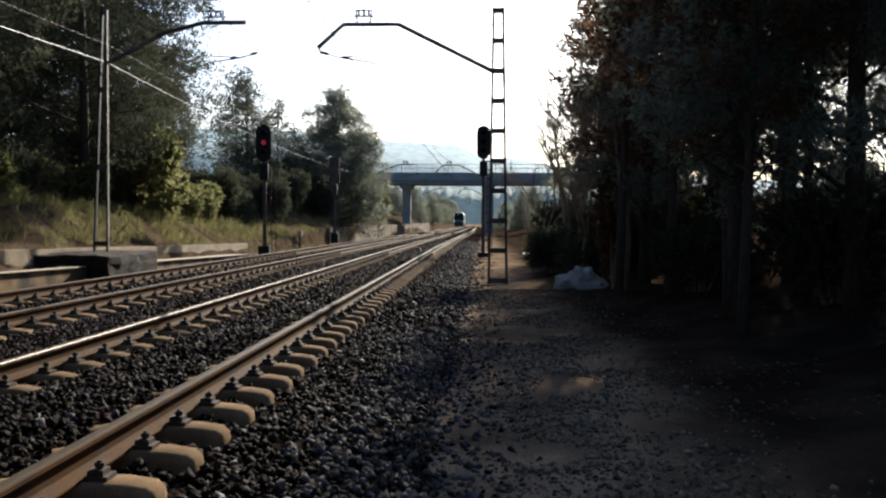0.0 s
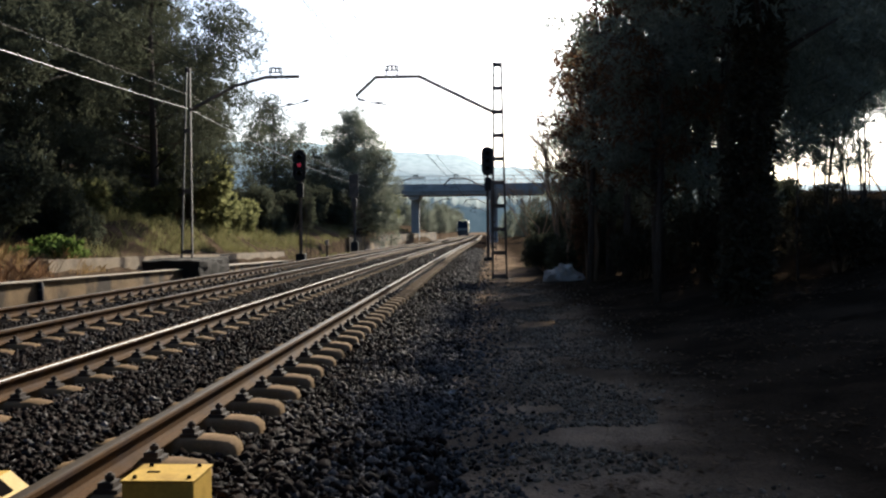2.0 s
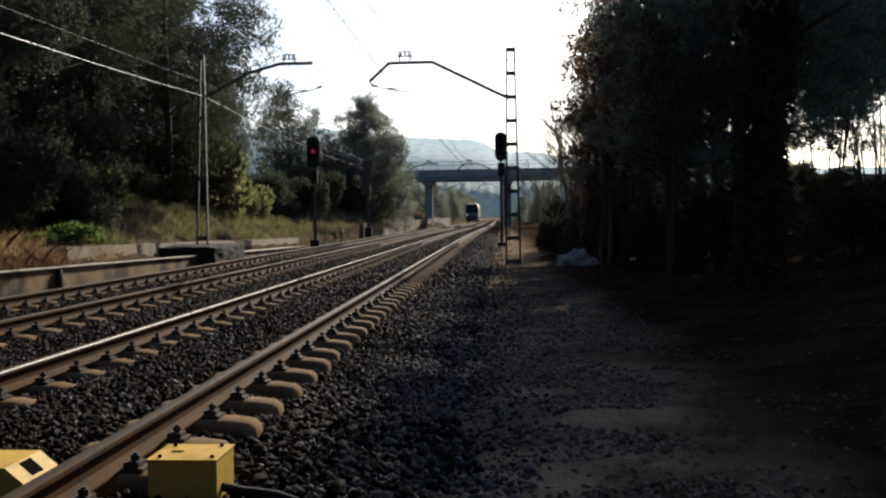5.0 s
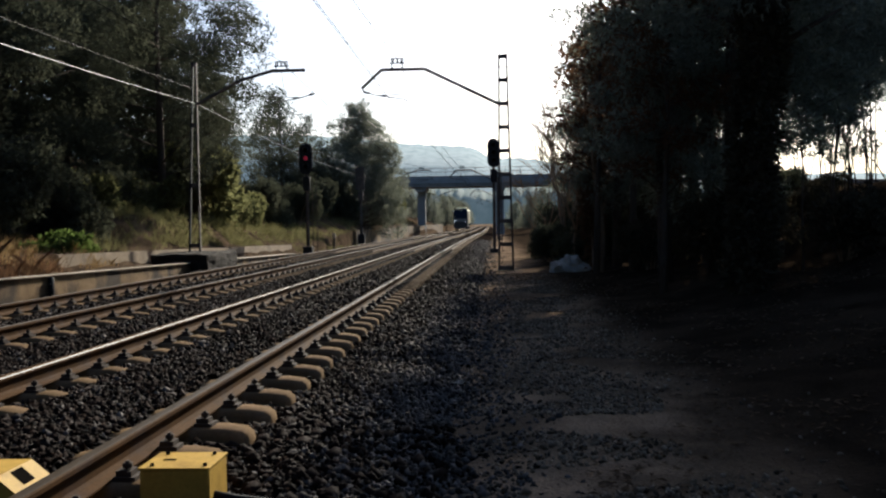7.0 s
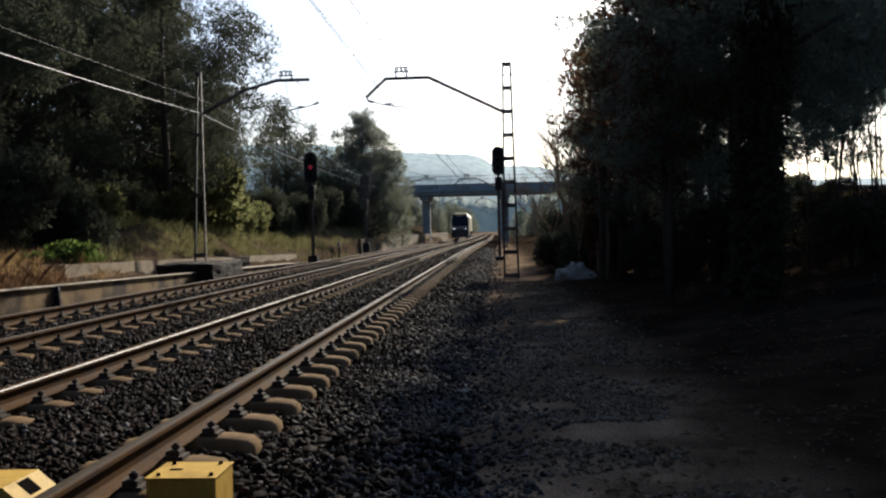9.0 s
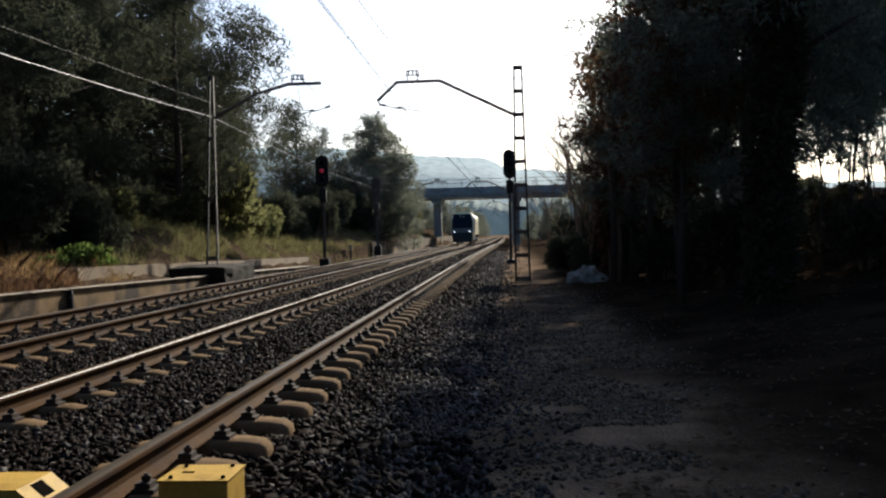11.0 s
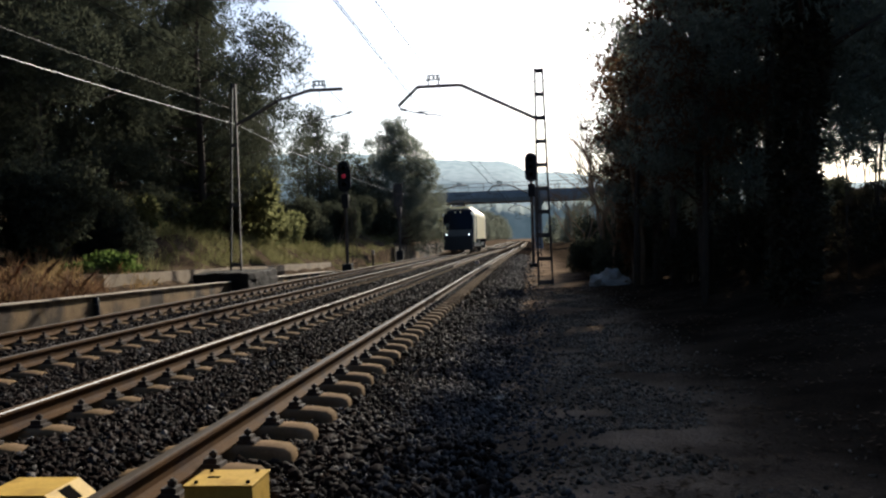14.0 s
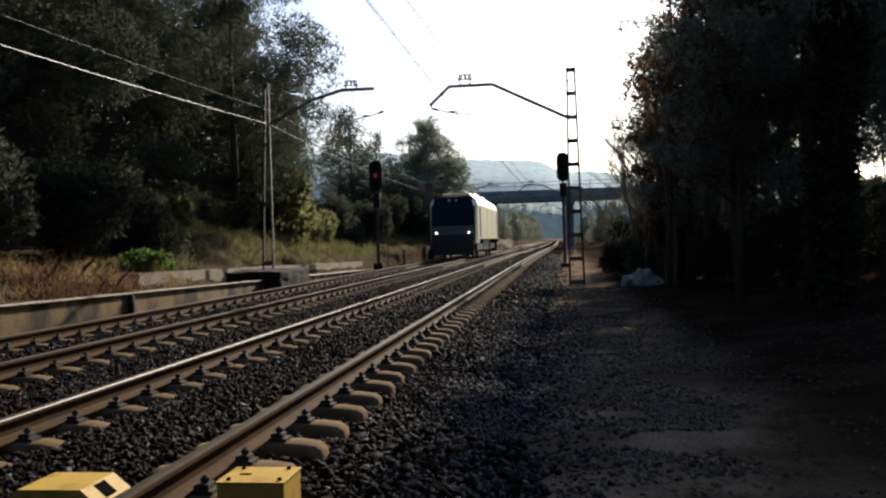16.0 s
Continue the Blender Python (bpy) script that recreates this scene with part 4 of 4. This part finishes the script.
    bare_pole.matrix_basis = Matrix.Translation((2.75, 24.2, ground_z(2.75, 24.2)))
    high = tree("overhanging_pine", "slender pine with a bare thin trunk and high open crown", 9.5, 2.9, 91, M_PINE_DARK, base=0.36, count=14000, clumps_n=34, lean=0.8, trunk=0.02, leaf=0.13, width=0.034, puffs=4)
    high.matrix_basis = pose(7.3, 20.2, ground_z(7.3, 20.2), 0, 0, 60)
    place(high, 9.6, 23.5, 150, 1.05)
    for x, y, turn, size in ((6.9, 23.5, 20, 1.1), (11.6, 33, 70, 1.0), (10.2, 28.5, 210, 0.9), (12.4, 30, 320, 1.0)):
        place(high, x, y, turn, size)
    ivy = tree("ivied_tree", "broad dark tree with an ivy-clad leaning trunk beside the path", 10.5, 2.6, 95, M_PINE_DARK, base=0.42, count=12000, clumps_n=24, lean=0.9, trunk=0.24, leaf=0.12, width=0.036, puffs=5)
    ivy.matrix_basis = pose(3.95, 14.2, ground_z(3.95, 14.2), 0, 0, -10)
    cover = new("ivy", spray_mesh("ivy", [(0.026 * k + 0.05 * math.sin(k), 0.028 * k, 0.3 + 0.42 * k, 0.38, 0.38, 0.4) for k in range(18)], 6500, 0.11, 0.07, M_UNDER, 96, droop=0.4))
    cover.parent = ivy
    tagged(cover, "dark ivy leaves wrapped round the trunk")
    young = tree("young_pine", "thin young pine with one loose tuft of needles", 4.1, 0.85, 98, M_PINE_DARK, base=0.52, count=1500, clumps_n=12, lean=0.25, trunk=0.018, leaf=0.11, width=0.024, puffs=2)
    young.matrix_basis = pose(5.25, 15.6, ground_z(5.25, 15.6))
    for x, y, turn, size in ((6.9, 18.3, 140, 0.75), (6.3, 17.2, 40, 1.25), (8.0, 20.6, 250, 1.3), (9.2, 22.6, 310, 1.45), (8.9, 24.6, 100, 1.5)):
        place(young, x, y, turn, size)
    creeper = shrub("dead_creeper", "tall tangle of russet dead creeper at the wood's edge", 99, M_BROWN, 0.45, 0.45, 3.2, 1500, leaf=0.10, width=0.05)
    creeper.matrix_basis = Matrix.Translation((2.95, 25.6, ground_z(2.95, 25.6)))
    for k in range(16):
        x, y = 2.9 + 1.9 * ((k * 0.618) % 1), 17.5 + 1.15 * k
        pole = place(bare_pole, x + 0.02 * y, y, 67 * k, 0.8 + 0.3 * ((k * 0.37) % 1))
    bares = [bare_tree("bare_tree", "leafless brown young tree beside the path", 5.2, s) for s in (51, 57)]
    spots = [(2.8, 31, 1.25), (2.2, 37, 1.05), (3.0, 41, 1.1), (2.4, 48, 1.0), (3.1, 27.5, 1.3), (7.0, 16.5, 0.6), (3.3, 36, 1.3), (2.8, 55, 1.0), (2.5, 33.5, 1.1), (2.6, 29, 1.05), (8.6, 19, 0.7), (2.6, 43, 1.2), (2.9, 24.6, 1.2), (3.4, 29.5, 1.35), (3.0, 34.8, 1.2)]
    for i, (x, y, s) in enumerate(spots):
        m = Matrix.LocRotScale((x, y, ground_z(x, y)), Euler((0, 0, i * 1.3)), (s, s, s))
        if i < 2:
            bares[i].matrix_basis = m
        else:
            copy_thing(bares[i % 2], m)
    thin = bare_tree("sapling", "slim leafless sapling with fine twigs against the sky", 5.6, 63, 0.5, 0.026, M_BARK)
    thin.matrix_basis = pose(7.6, 19.6, ground_z(7.6, 19.6))
    for i, (x, y, s) in enumerate(((8.3, 21.2, 0.8), (9.8, 22.6, 1.0), (7.0, 20.8, 0.8), (7.3, 18.0, 0.7), (9.4, 23.2, 0.9), (10.6, 29.4, 0.75), (11.8, 31, 0.8), (12.6, 32.5, 0.85), (11.0, 33.5, 0.7), (13.6, 33.5, 0.8))):
        place(thin, x, y, 83 * i, s)
    # shrubs
    sh = shrub("shrub", "rounded yellow-green shrub on the bank", 61, M_SHRUB, 1.6, 1.6, 2.2, 4200)
    sh.matrix_basis = Matrix.Translation((-14.0, 31, ground_z(-14.0, 31)))
    for i, (x, y, s) in enumerate(((-13.0, 39.5, 1.7), (-13.8, 35.5, 1.1), (-13.6, 42, 1.0), (-13.2, 45, 0.8), (-13.4, 48, 1.0), (-12.4, 100, 1.2), (-12.9, 110, 1.5), (-12.8, 92, 1.4), (-14.0, 118, 1.9), (-12.4, 86, 1.0))):
        place(sh, x, y, 50 * i, s)
    dk = shrub("dark_shrub", "dark dense shrub in the shade beside the path", 67, M_PINE, 1.3, 1.3, 1.7, 7000, leaf=0.09, width=0.045)
    dk.matrix_basis = Matrix.Translation((3.2, 29, ground_z(3.2, 29)))
    ug = shrub("undergrowth", "brownish thin undergrowth below the trees by the path", 68, M_UNDER, 1.2, 1.2, 1.5, 1500, leaf=0.13, width=0.06)
    ug.matrix_basis = Matrix.Translation((4.6, 18, ground_z(4.6, 18)))
    # Copies around x 8 to 10 are added to darken a slope left sunlit.
    for i, (x, y, s) in enumerate(((3.8, 22, 0.8), (5.9, 15.5, 0.8), (4.3, 24.5, 1.0), (6.2, 21, 0.7), (6.0, 27.5, 1.2), (8.4, 29, 0.5), (10, 29, 0.35), (7.4, 33.5, 0.8), (6.6, 35, 1.1), (9.0, 33, 0.5), (8.2, 24, 0.5), (9.0, 26, 0.5), (8.6, 28, 0.5), (9.4, 29.5, 0.45), (7.6, 26, 0.6), (8.0, 30, 0.5), (10.0, 27.4, 0.45), (7.0, 18, 0.4), (5.2, 31, 1.4))):
        place(ug, x, y, 70 * i, s)
    for i, (x, y, s) in enumerate(((3.3, 34, 1.1), (8.4, 27, 0.72), (9.6, 29.5, 0.6), (2.2, 33, 0.75), (3.1, 39, 1.2), (-12.5, 62, 1.6), (-12.3, 57, 1.4), (-13, 66, 1.8), (-12.4, 71, 1.6), (-13.5, 53, 1.5), (-13.4, 23.5, 1.5), (-14.3, 19.5, 1.7), (-15, 15.5, 1.8), (-12.9, 27, 1.2))):
        place(dk, x, y, 70 * i, s)
    br = shrub("bramble", "bright green bramble at the foot of the bank", 71, M_GREEN, 0.85, 0.6, 0.55, 620, leaf=0.13, width=0.10)
    br.matrix_basis = Matrix.Translation((-10.9, 22.4, ground_z(-10.9, 22.4)))
    for x, y, s, a in ((-9.3, 17.4, 0.17, 0), (-9.4, 18.6, 0.14, 100), (-9.7, 25.4, 0.15, 200), (-10.4, 27.6, 0.18, 30), (-9.8, 20.5, 0.12, 60)):
        place(bares[1], x, y, a, s)
    place(br, -10.75, 23.6, 130, 0.6)
    place(br, -11.1, 21.4, 250, 0.5)
    grass_patch("dry_grass", "dry straw-coloured grass on the old platform", -13, -9.7, 10, 24, 8000, 0.36, M_GRASS, 5)
    grass_patch("russet_weeds", "dry russet weeds at the edge of the old platform", -11.5, -9.2, 11, 19.5, 4200, 0.46, M_BROWN, 11)
    grass_patch("mound_grass", "sunlit short grass on a mound behind the kerb", -13.6, -10.3, 28.5, 41, 14000, 0.28, M_BANKGRASS, 12)
    grass_patch("bank_grass", "yellow-green grass on the bank by the mast", -13.5, -10.3, 24, 56, 12000, 0.5, M_BANKGRASS, 6)
    grass_patch("verge_grass", "dry yellowish grass along the foot of the bank", -12.5, -9.3, 45, 66, 9000, 0.32, M_BANKGRASS, 7)
    grass_patch("bank_grass_far", "sunlit yellow-green grass on the bank by the bridge", -14, -10.3, 66, 124, 14000, 0.55, M_BANKGRASS, 8)


# ---- small things ----
def build_small():
    t = thing("white_sack", "crumpled white plastic sack of rubbish lying by the path", "sack", pose(2.33, 26.4, -0.36))
    bm = bmesh.new()
    bmesh.ops.create_icosphere(bm, subdivisions=4, radius=1)
    for v in bm.verts:
        n = noise.noise(v.co * 1.8) * 0.35 + noise.noise(v.co * 5) * 0.14
        v.co = Vector((v.co.x * 0.60 * (1 - 0.42 * max(v.co.z, 0)) - 0.12 * v.co.z, v.co.y * 0.38, max(v.co.z, -0.25) * 0.42 + 0.05)) * (1 + 1.2 * n)
    part("sack", bm, M_BAG, t)
    for x, y, z, w, turn, label in ((-0.34, 8.41, -0.405, 0.065, 20, "scrap of white paper lying on the dark gravel"), (2.28, 49.5, -0.36, 0.3, 70, "white scrap of plastic lying beside the path")):
        t = thing("litter", label, "litter", pose(x, y, z, 6, -4, turn))
        bm = bmesh.new()
        bmesh.ops.create_grid(bm, x_segments=6, y_segments=4, size=1)
        for v in bm.verts:
            v.co = Vector((v.co.x * w, v.co.y * w * 0.45, 0.02 + 0.04 * noise.noise(v.co * 2.3)))
        bmesh.ops.solidify(bm, geom=bm.faces[:], thickness=0.004)
        part("scrap", bm, M_BAG, t)
    t = thing("track_marker", "small pale concrete marker between the rails", "marker", pose(-2.66, 45.5, -0.18))
    bm = bmesh.new()
    prism(bm, [(-0.16, 0), (0.16, 0), (0.07, 0.2), (-0.07, 0.2)], "y", -0.1, 0.1)
    part("marker_stone", bm, M_COPING, t)
    for x, y, z, h in ((-8.75, 50, -0.3, 1.0), (-9.0, 84, -0.3, 1.3)):
        t = thing("marker_post", "short grey post with a white head beside the track", "post", pose(x + bend(y), y, z))
        bm = bmesh.new()
        tube(bm, [(0, 0, -0.2), (0, 0, h * 0.75)], 0.06, 8)
        part("post", bm, M_GALV, t)
        bm = bmesh.new()
        box(bm, -0.09, 0.09, -0.07, 0.07, h * 0.7, h, 0.02)
        part("head", bm, M_COPING, t)


def build_guard_rail():
    """Low steel barrier along the road on the crest of the bank."""
    t = thing("guard_rail", "low grey steel road barrier on the crest of the bank", "guard rail")
    pts = [(9.6 + 1.2 * k, 31 + 1.6 * k, 2.26 + 0.055 * k) for k in range(13)]
    bm = bmesh.new()
    prof = [(0.0, -0.13), (-0.05, -0.08), (0.0, -0.02), (0.0, 0.02), (-0.05, 0.08), (0.0, 0.13)]
    rows = [[bm.verts.new((x + u, y, z + v)) for u, v in prof] for x, y, z in pts]
    for p, q in zip(rows, rows[1:]):
        for i in range(5):
            bm.faces.new((p[i], p[i + 1], q[i + 1], q[i]))
    bmesh.ops.solidify(bm, geom=bm.faces[:], thickness=0.006)
    part("beam", bm, M_GALV, t)
    for x, y, z in pts:
        bm = bmesh.new()
        box(bm, x + 0.01, x + 0.09, y - 0.04, y + 0.04, z - 0.7, z + 0.12)
        part("post", bm, M_GALV, t)


def build_leaf_litter():
    """Fallen leaves and bits of twig on the earth beside the path."""
    rng = np.random.default_rng(77)
    verts, faces = [], []
    for _ in range(12000):
        x, y = 6.5 - 6.0 * rng.random() ** 0.8, 2.5 + 24 * rng.random() ** 1.3
        if noise.noise(Vector((x * 0.7, y * 0.7, 21))) < -0.05:
            continue
        z = ground_z(x, y) + 0.012
        a, l = rng.uniform(0, 6.28), rng.uniform(0.015, 0.045)
        w = l * rng.uniform(0.25, 0.6)
        c, d = math.cos(a), math.sin(a)
        o = len(verts)
        verts += [(x - c * l, y - d * l, z), (x + d * w, y - c * w, z + rng.uniform(0, 0.015)), (x + c * l, y + d * l, z + rng.uniform(0, 0.02)), (x - d * w, y + c * w, z + rng.uniform(0, 0.015))]
        faces.append((o, o + 1, o + 2, o + 3))
    ob = new("leaf_litter", raw_mesh("leaf_litter", verts, faces, [M_LITTER]))
    tagged(ob, "fallen brown leaves scattered on the shaded earth", "leaf litter", kind="stuff")
    t = thing("signal_cable", "black rubber cable snaking over the gravel from the box", "cable")
    bm = bmesh.new()
    tube(bm, [(-1.42, 4.33, -0.20), (-1.28, 4.36, -0.235), (-1.10, 4.34, -0.25), (-0.92, 4.27, -0.285), (-0.75, 4.24, -0.32), (-0.55, 4.12, -0.36), (-0.3, 4.1, -0.43)], 0.022, 8)
    part("cable", bm, M_BLACK, t, smooth=True)


# ---- locomotive ----
# Low sun's gold is put into the side paint; backlit shade deepens the nose.
M_LOCO_SIDE = material("loco_paint", (0.95, 0.83, 0.52), 0.28, vary=0.06, scale=1.5, fine=20, bump=0.05)
M_LOCO_NOSE = material("loco_nose", (0.010, 0.014, 0.024), 0.6, vary=0.1, bump=0.03, spec=0.06)
M_LOCO_GREY = material("loco_grey", (0.12, 0.12, 0.11), 0.55, vary=0.08, bump=0.03)
M_LOCO_DARK = material("loco_dark", (0.016, 0.017, 0.019), 0.5, vary=0.1, bump=0.03)
M_GLASS = material("windscreen", (0.006, 0.009, 0.016), 0.12, vary=0.05, bump=0.0, spec=0.12)
M_HEAD = glow_material("headlight", (1.0, 0.97, 0.9), 2.6)


def build_loco():
    t = thing("locomotive", "boxy electric locomotive with pale sides, dark front and lit headlights", "locomotive")
    W, L = 1.47, 17.6
    bm = bmesh.new()
    side = [(-W, 1.15), (-W, 3.25), (-W + 0.14, 3.62), (-W + 0.42, 3.84), (W - 0.42, 3.84), (W - 0.14, 3.62), (W, 3.25), (W, 1.15)]
    prism(bm, side, "y", 1.6, L - 1.6)
    part("body", bm, M_LOCO_SIDE, t)
    for sgn, y0 in ((1, 0.0), (-1, L)):
        bm = bmesh.new()
        st = [(1.6, 1.0, 0.0), (0.8, 0.985, 0.0), (0.25, 0.91, -0.03), (0.0, 0.86, -0.10)]
        rings = []
        for dy, k, dz in st:
            ring = []
            for x, z in side:
                back = 0.55 * max(0, (z - 2.0) / 1.8) if dy < 0.5 else 0
                ring.append(bm.verts.new((x * k, y0 + sgn * (dy + back), z + (dz if z > 3 else 0) - (0.25 if z < 1.2 else 0))))
            rings.append(ring)
        for a, b in zip(rings, rings[1:]):
            for i in range(8):
                bm.faces.new((a[i], a[(i + 1) % 8], b[(i + 1) % 8], b[i]))
        bm.faces.new(rings[-1])
        bm.faces.new(rings[0][::-1])
        bmesh.ops.recalc_face_normals(bm, faces=bm.faces)
        part("cab", bm, [M_LOCO_NOSE, M_LOCO_SIDE], t, "dark blue cab nose with pale flanks")
        cab = t.children[-1].data
        for p in cab.polygons:
            d = abs(p.center.y - y0)
            if (d > 0.4 and abs(p.normal.x) > 0.6) or (d > 0.9 and p.normal.z > 0.3):
                p.material_index = 1
        bm = bmesh.new()
        box(bm, -1.23, 1.23, y0 - 0.04, y0 + 0.04, 1.44, 1.98, 0.02)
        part("nose_band", bm, M_LOCO_GREY, t, "grey band carrying the headlights")

        def face_y(z):
            return y0 + sgn * (0.55 * max(0, (z - 2.0) / 1.8) - 0.015)
        bm = bmesh.new()
        vs = [bm.verts.new((x, face_y(z) - sgn * d, z)) for d in (0.0, 0.03) for x, z in ((-1.22, 2.06), (1.22, 2.06), (1.10, 3.5), (-1.10, 3.5))]
        for f in ((0, 1, 2, 3), (7, 6, 5, 4), (0, 4, 5, 1), (1, 5, 6, 2), (2, 6, 7, 3), (3, 7, 4, 0)):
            bm.faces.new([vs[i] for i in f])
        bmesh.ops.recalc_face_normals(bm, faces=bm.faces)
        part("windscreen", bm, M_GLASS, t)
        bm = bmesh.new()
        box(bm, -1.26, 1.26, min(y0 - sgn * 0.05, y0 + sgn * 0.3), max(y0 - sgn * 0.05, y0 + sgn * 0.3), 0.22, 1.42, 0.05)
        part("apron", bm, M_LOCO_DARK, t)
        for s in (-1, 1):
            bm = bmesh.new()
            bmesh.ops.create_cone(bm, cap_ends=True, segments=16, radius1=0.05, radius2=0.05, depth=0.05, matrix=pose(s * 0.98, y0 - sgn * 0.05, 1.56, 90))
            part("headlight", bm, M_HEAD if sgn > 0 else M_LOCO_DARK, t, "lit round headlight" if sgn > 0 else "")
            bm = bmesh.new()
            tube(bm, [(s * 0.99, y0 - sgn * 0.05, 1.02), (s * 0.99, y0 - sgn * 0.45, 1.02)], 0.09, 10)
            bmesh.ops.create_cone(bm, cap_ends=True, segments=20, radius1=0.24, radius2=0.24, depth=0.05, matrix=pose(s * 0.99, y0 - sgn * 0.47, 1.02, 90))
            part("buffer", bm, M_LOCO_DARK, t)
            bm = bmesh.new()
            box(bm, s * 1.475 - 0.012, s * 1.475 + 0.012, min(y0 + sgn * 1.75, y0 + sgn * 2.45), max(y0 + sgn * 1.75, y0 + sgn * 2.45), 1.25, 3.15, 0.01)
            part("cab_door", bm, M_LOCO_DARK, t)
            for q in range(2):
                bm = bmesh.new()
                yy = y0 + sgn * (2.75 + 4.2 * q)
                box(bm, s * 1.472 - 0.012, s * 1.472 + 0.012, yy - 0.025, yy + 0.025, 1.2, 3.2)
                part("side_rib", bm, M_LOCO_SIDE, t)
            bm = bmesh.new()
            tube(bm, [(s * 0.22, face_y(3.5), 3.52), (s * 0.22, face_y(3.5) - sgn * 0.08, 3.52)], 0.07, 8)
            part("marker_light", bm, M_LOCO_SIDE, t)
    for y0, y1, h in ((2.2, 4.6, 0.22), (5.0, 8.6, 0.35), (9.2, 12.6, 0.35), (13.2, 15.6, 0.22)):
        bm = bmesh.new()
        prism(bm, [(-0.95, 3.80), (0.95, 3.80), (0.8, 3.82 + h), (-0.8, 3.82 + h)], "y", y0, y1)
        part("roof_hatch", bm, M_LOCO_SIDE, t)
    for yc in (4.0, 13.6):
        for s in (-1, 1):
            bm = bmesh.new()
            box(bm, s * 1.15 - 0.08, s * 1.15 + 0.08, yc - 1.9, yc + 1.9, 0.45, 0.85, 0.05)
            part("bogie_frame", bm, M_LOCO_DARK, t)
            for dy in (-1.3, 1.3):
                bm = bmesh.new()
                bmesh.ops.create_cone(bm, cap_ends=True, segments=28, radius1=0.62, radius2=0.62, depth=0.13, matrix=pose(s * 0.87, yc + dy, 0.62, 0, 90))
                bmesh.ops.create_cone(bm, cap_ends=True, segments=16, radius1=0.16, radius2=0.13, depth=0.3, matrix=pose(s * 1.0, yc + dy, 0.62, 0, 90))
                part("wheel", bm, M_CLIP, t)
    bm = bmesh.new()
    box(bm, -1.2, 1.2, 6.6, 11.0, 0.42, 1.15, 0.06)
    part("underframe_box", bm, M_LOCO_DARK, t)
    bm = bmesh.new()
    for s in (-0.6, 0.6):
        tube(bm, [(s, 2.6, 4.05), (s * 0.7, 4.4, 4.25), (s, 2.9, 4.55)], 0.03, 6)
    tube(bm, [(-0.85, 2.9, 4.45), (-0.6, 2.9, 4.56), (0.6, 2.9, 4.56), (0.85, 2.9, 4.45)], 0.03, 6)
    part("pantograph", bm, M_GALV, t)
    return t


build_ground()
build_ballast_bed()
build_platform()
for py in PORTALS:
    overhead_mast(py, 1)
    overhead_mast(py, -1)
build_wires()
signal(-8.55 + bend(42), 42, -0.15, 4.95, "tall railway signal with a lit red lamp beside the track", red=True)
signal(-8.7 + bend(60), 60, 0.2, 4.95, "grey railway signal seen from behind by the wall", lamps=False, panel=True)
signal(0.16, 46, -0.5, 5.35, "black railway signal on a post beside the path", lamps=True)
build_bridge()
build_hills()
build_beacons()
build_small()
build_guard_rail()
build_leaf_litter()
build_plants()
locomotive = build_loco()
build_tracks()
build_stones()


def motions():
    rows = []
    for k in range(33):
        t = k * 0.5
        y = 54 + 12.4 * (16 - t)
        turn = math.degrees(math.atan2(bend(y + 16) - bend(y + 3), 13))
        rows.append((t, pose(TRACK_L + bend(y + 3), y, 0, 0, 0, -turn)))
    walk(locomotive, rows)


motions()
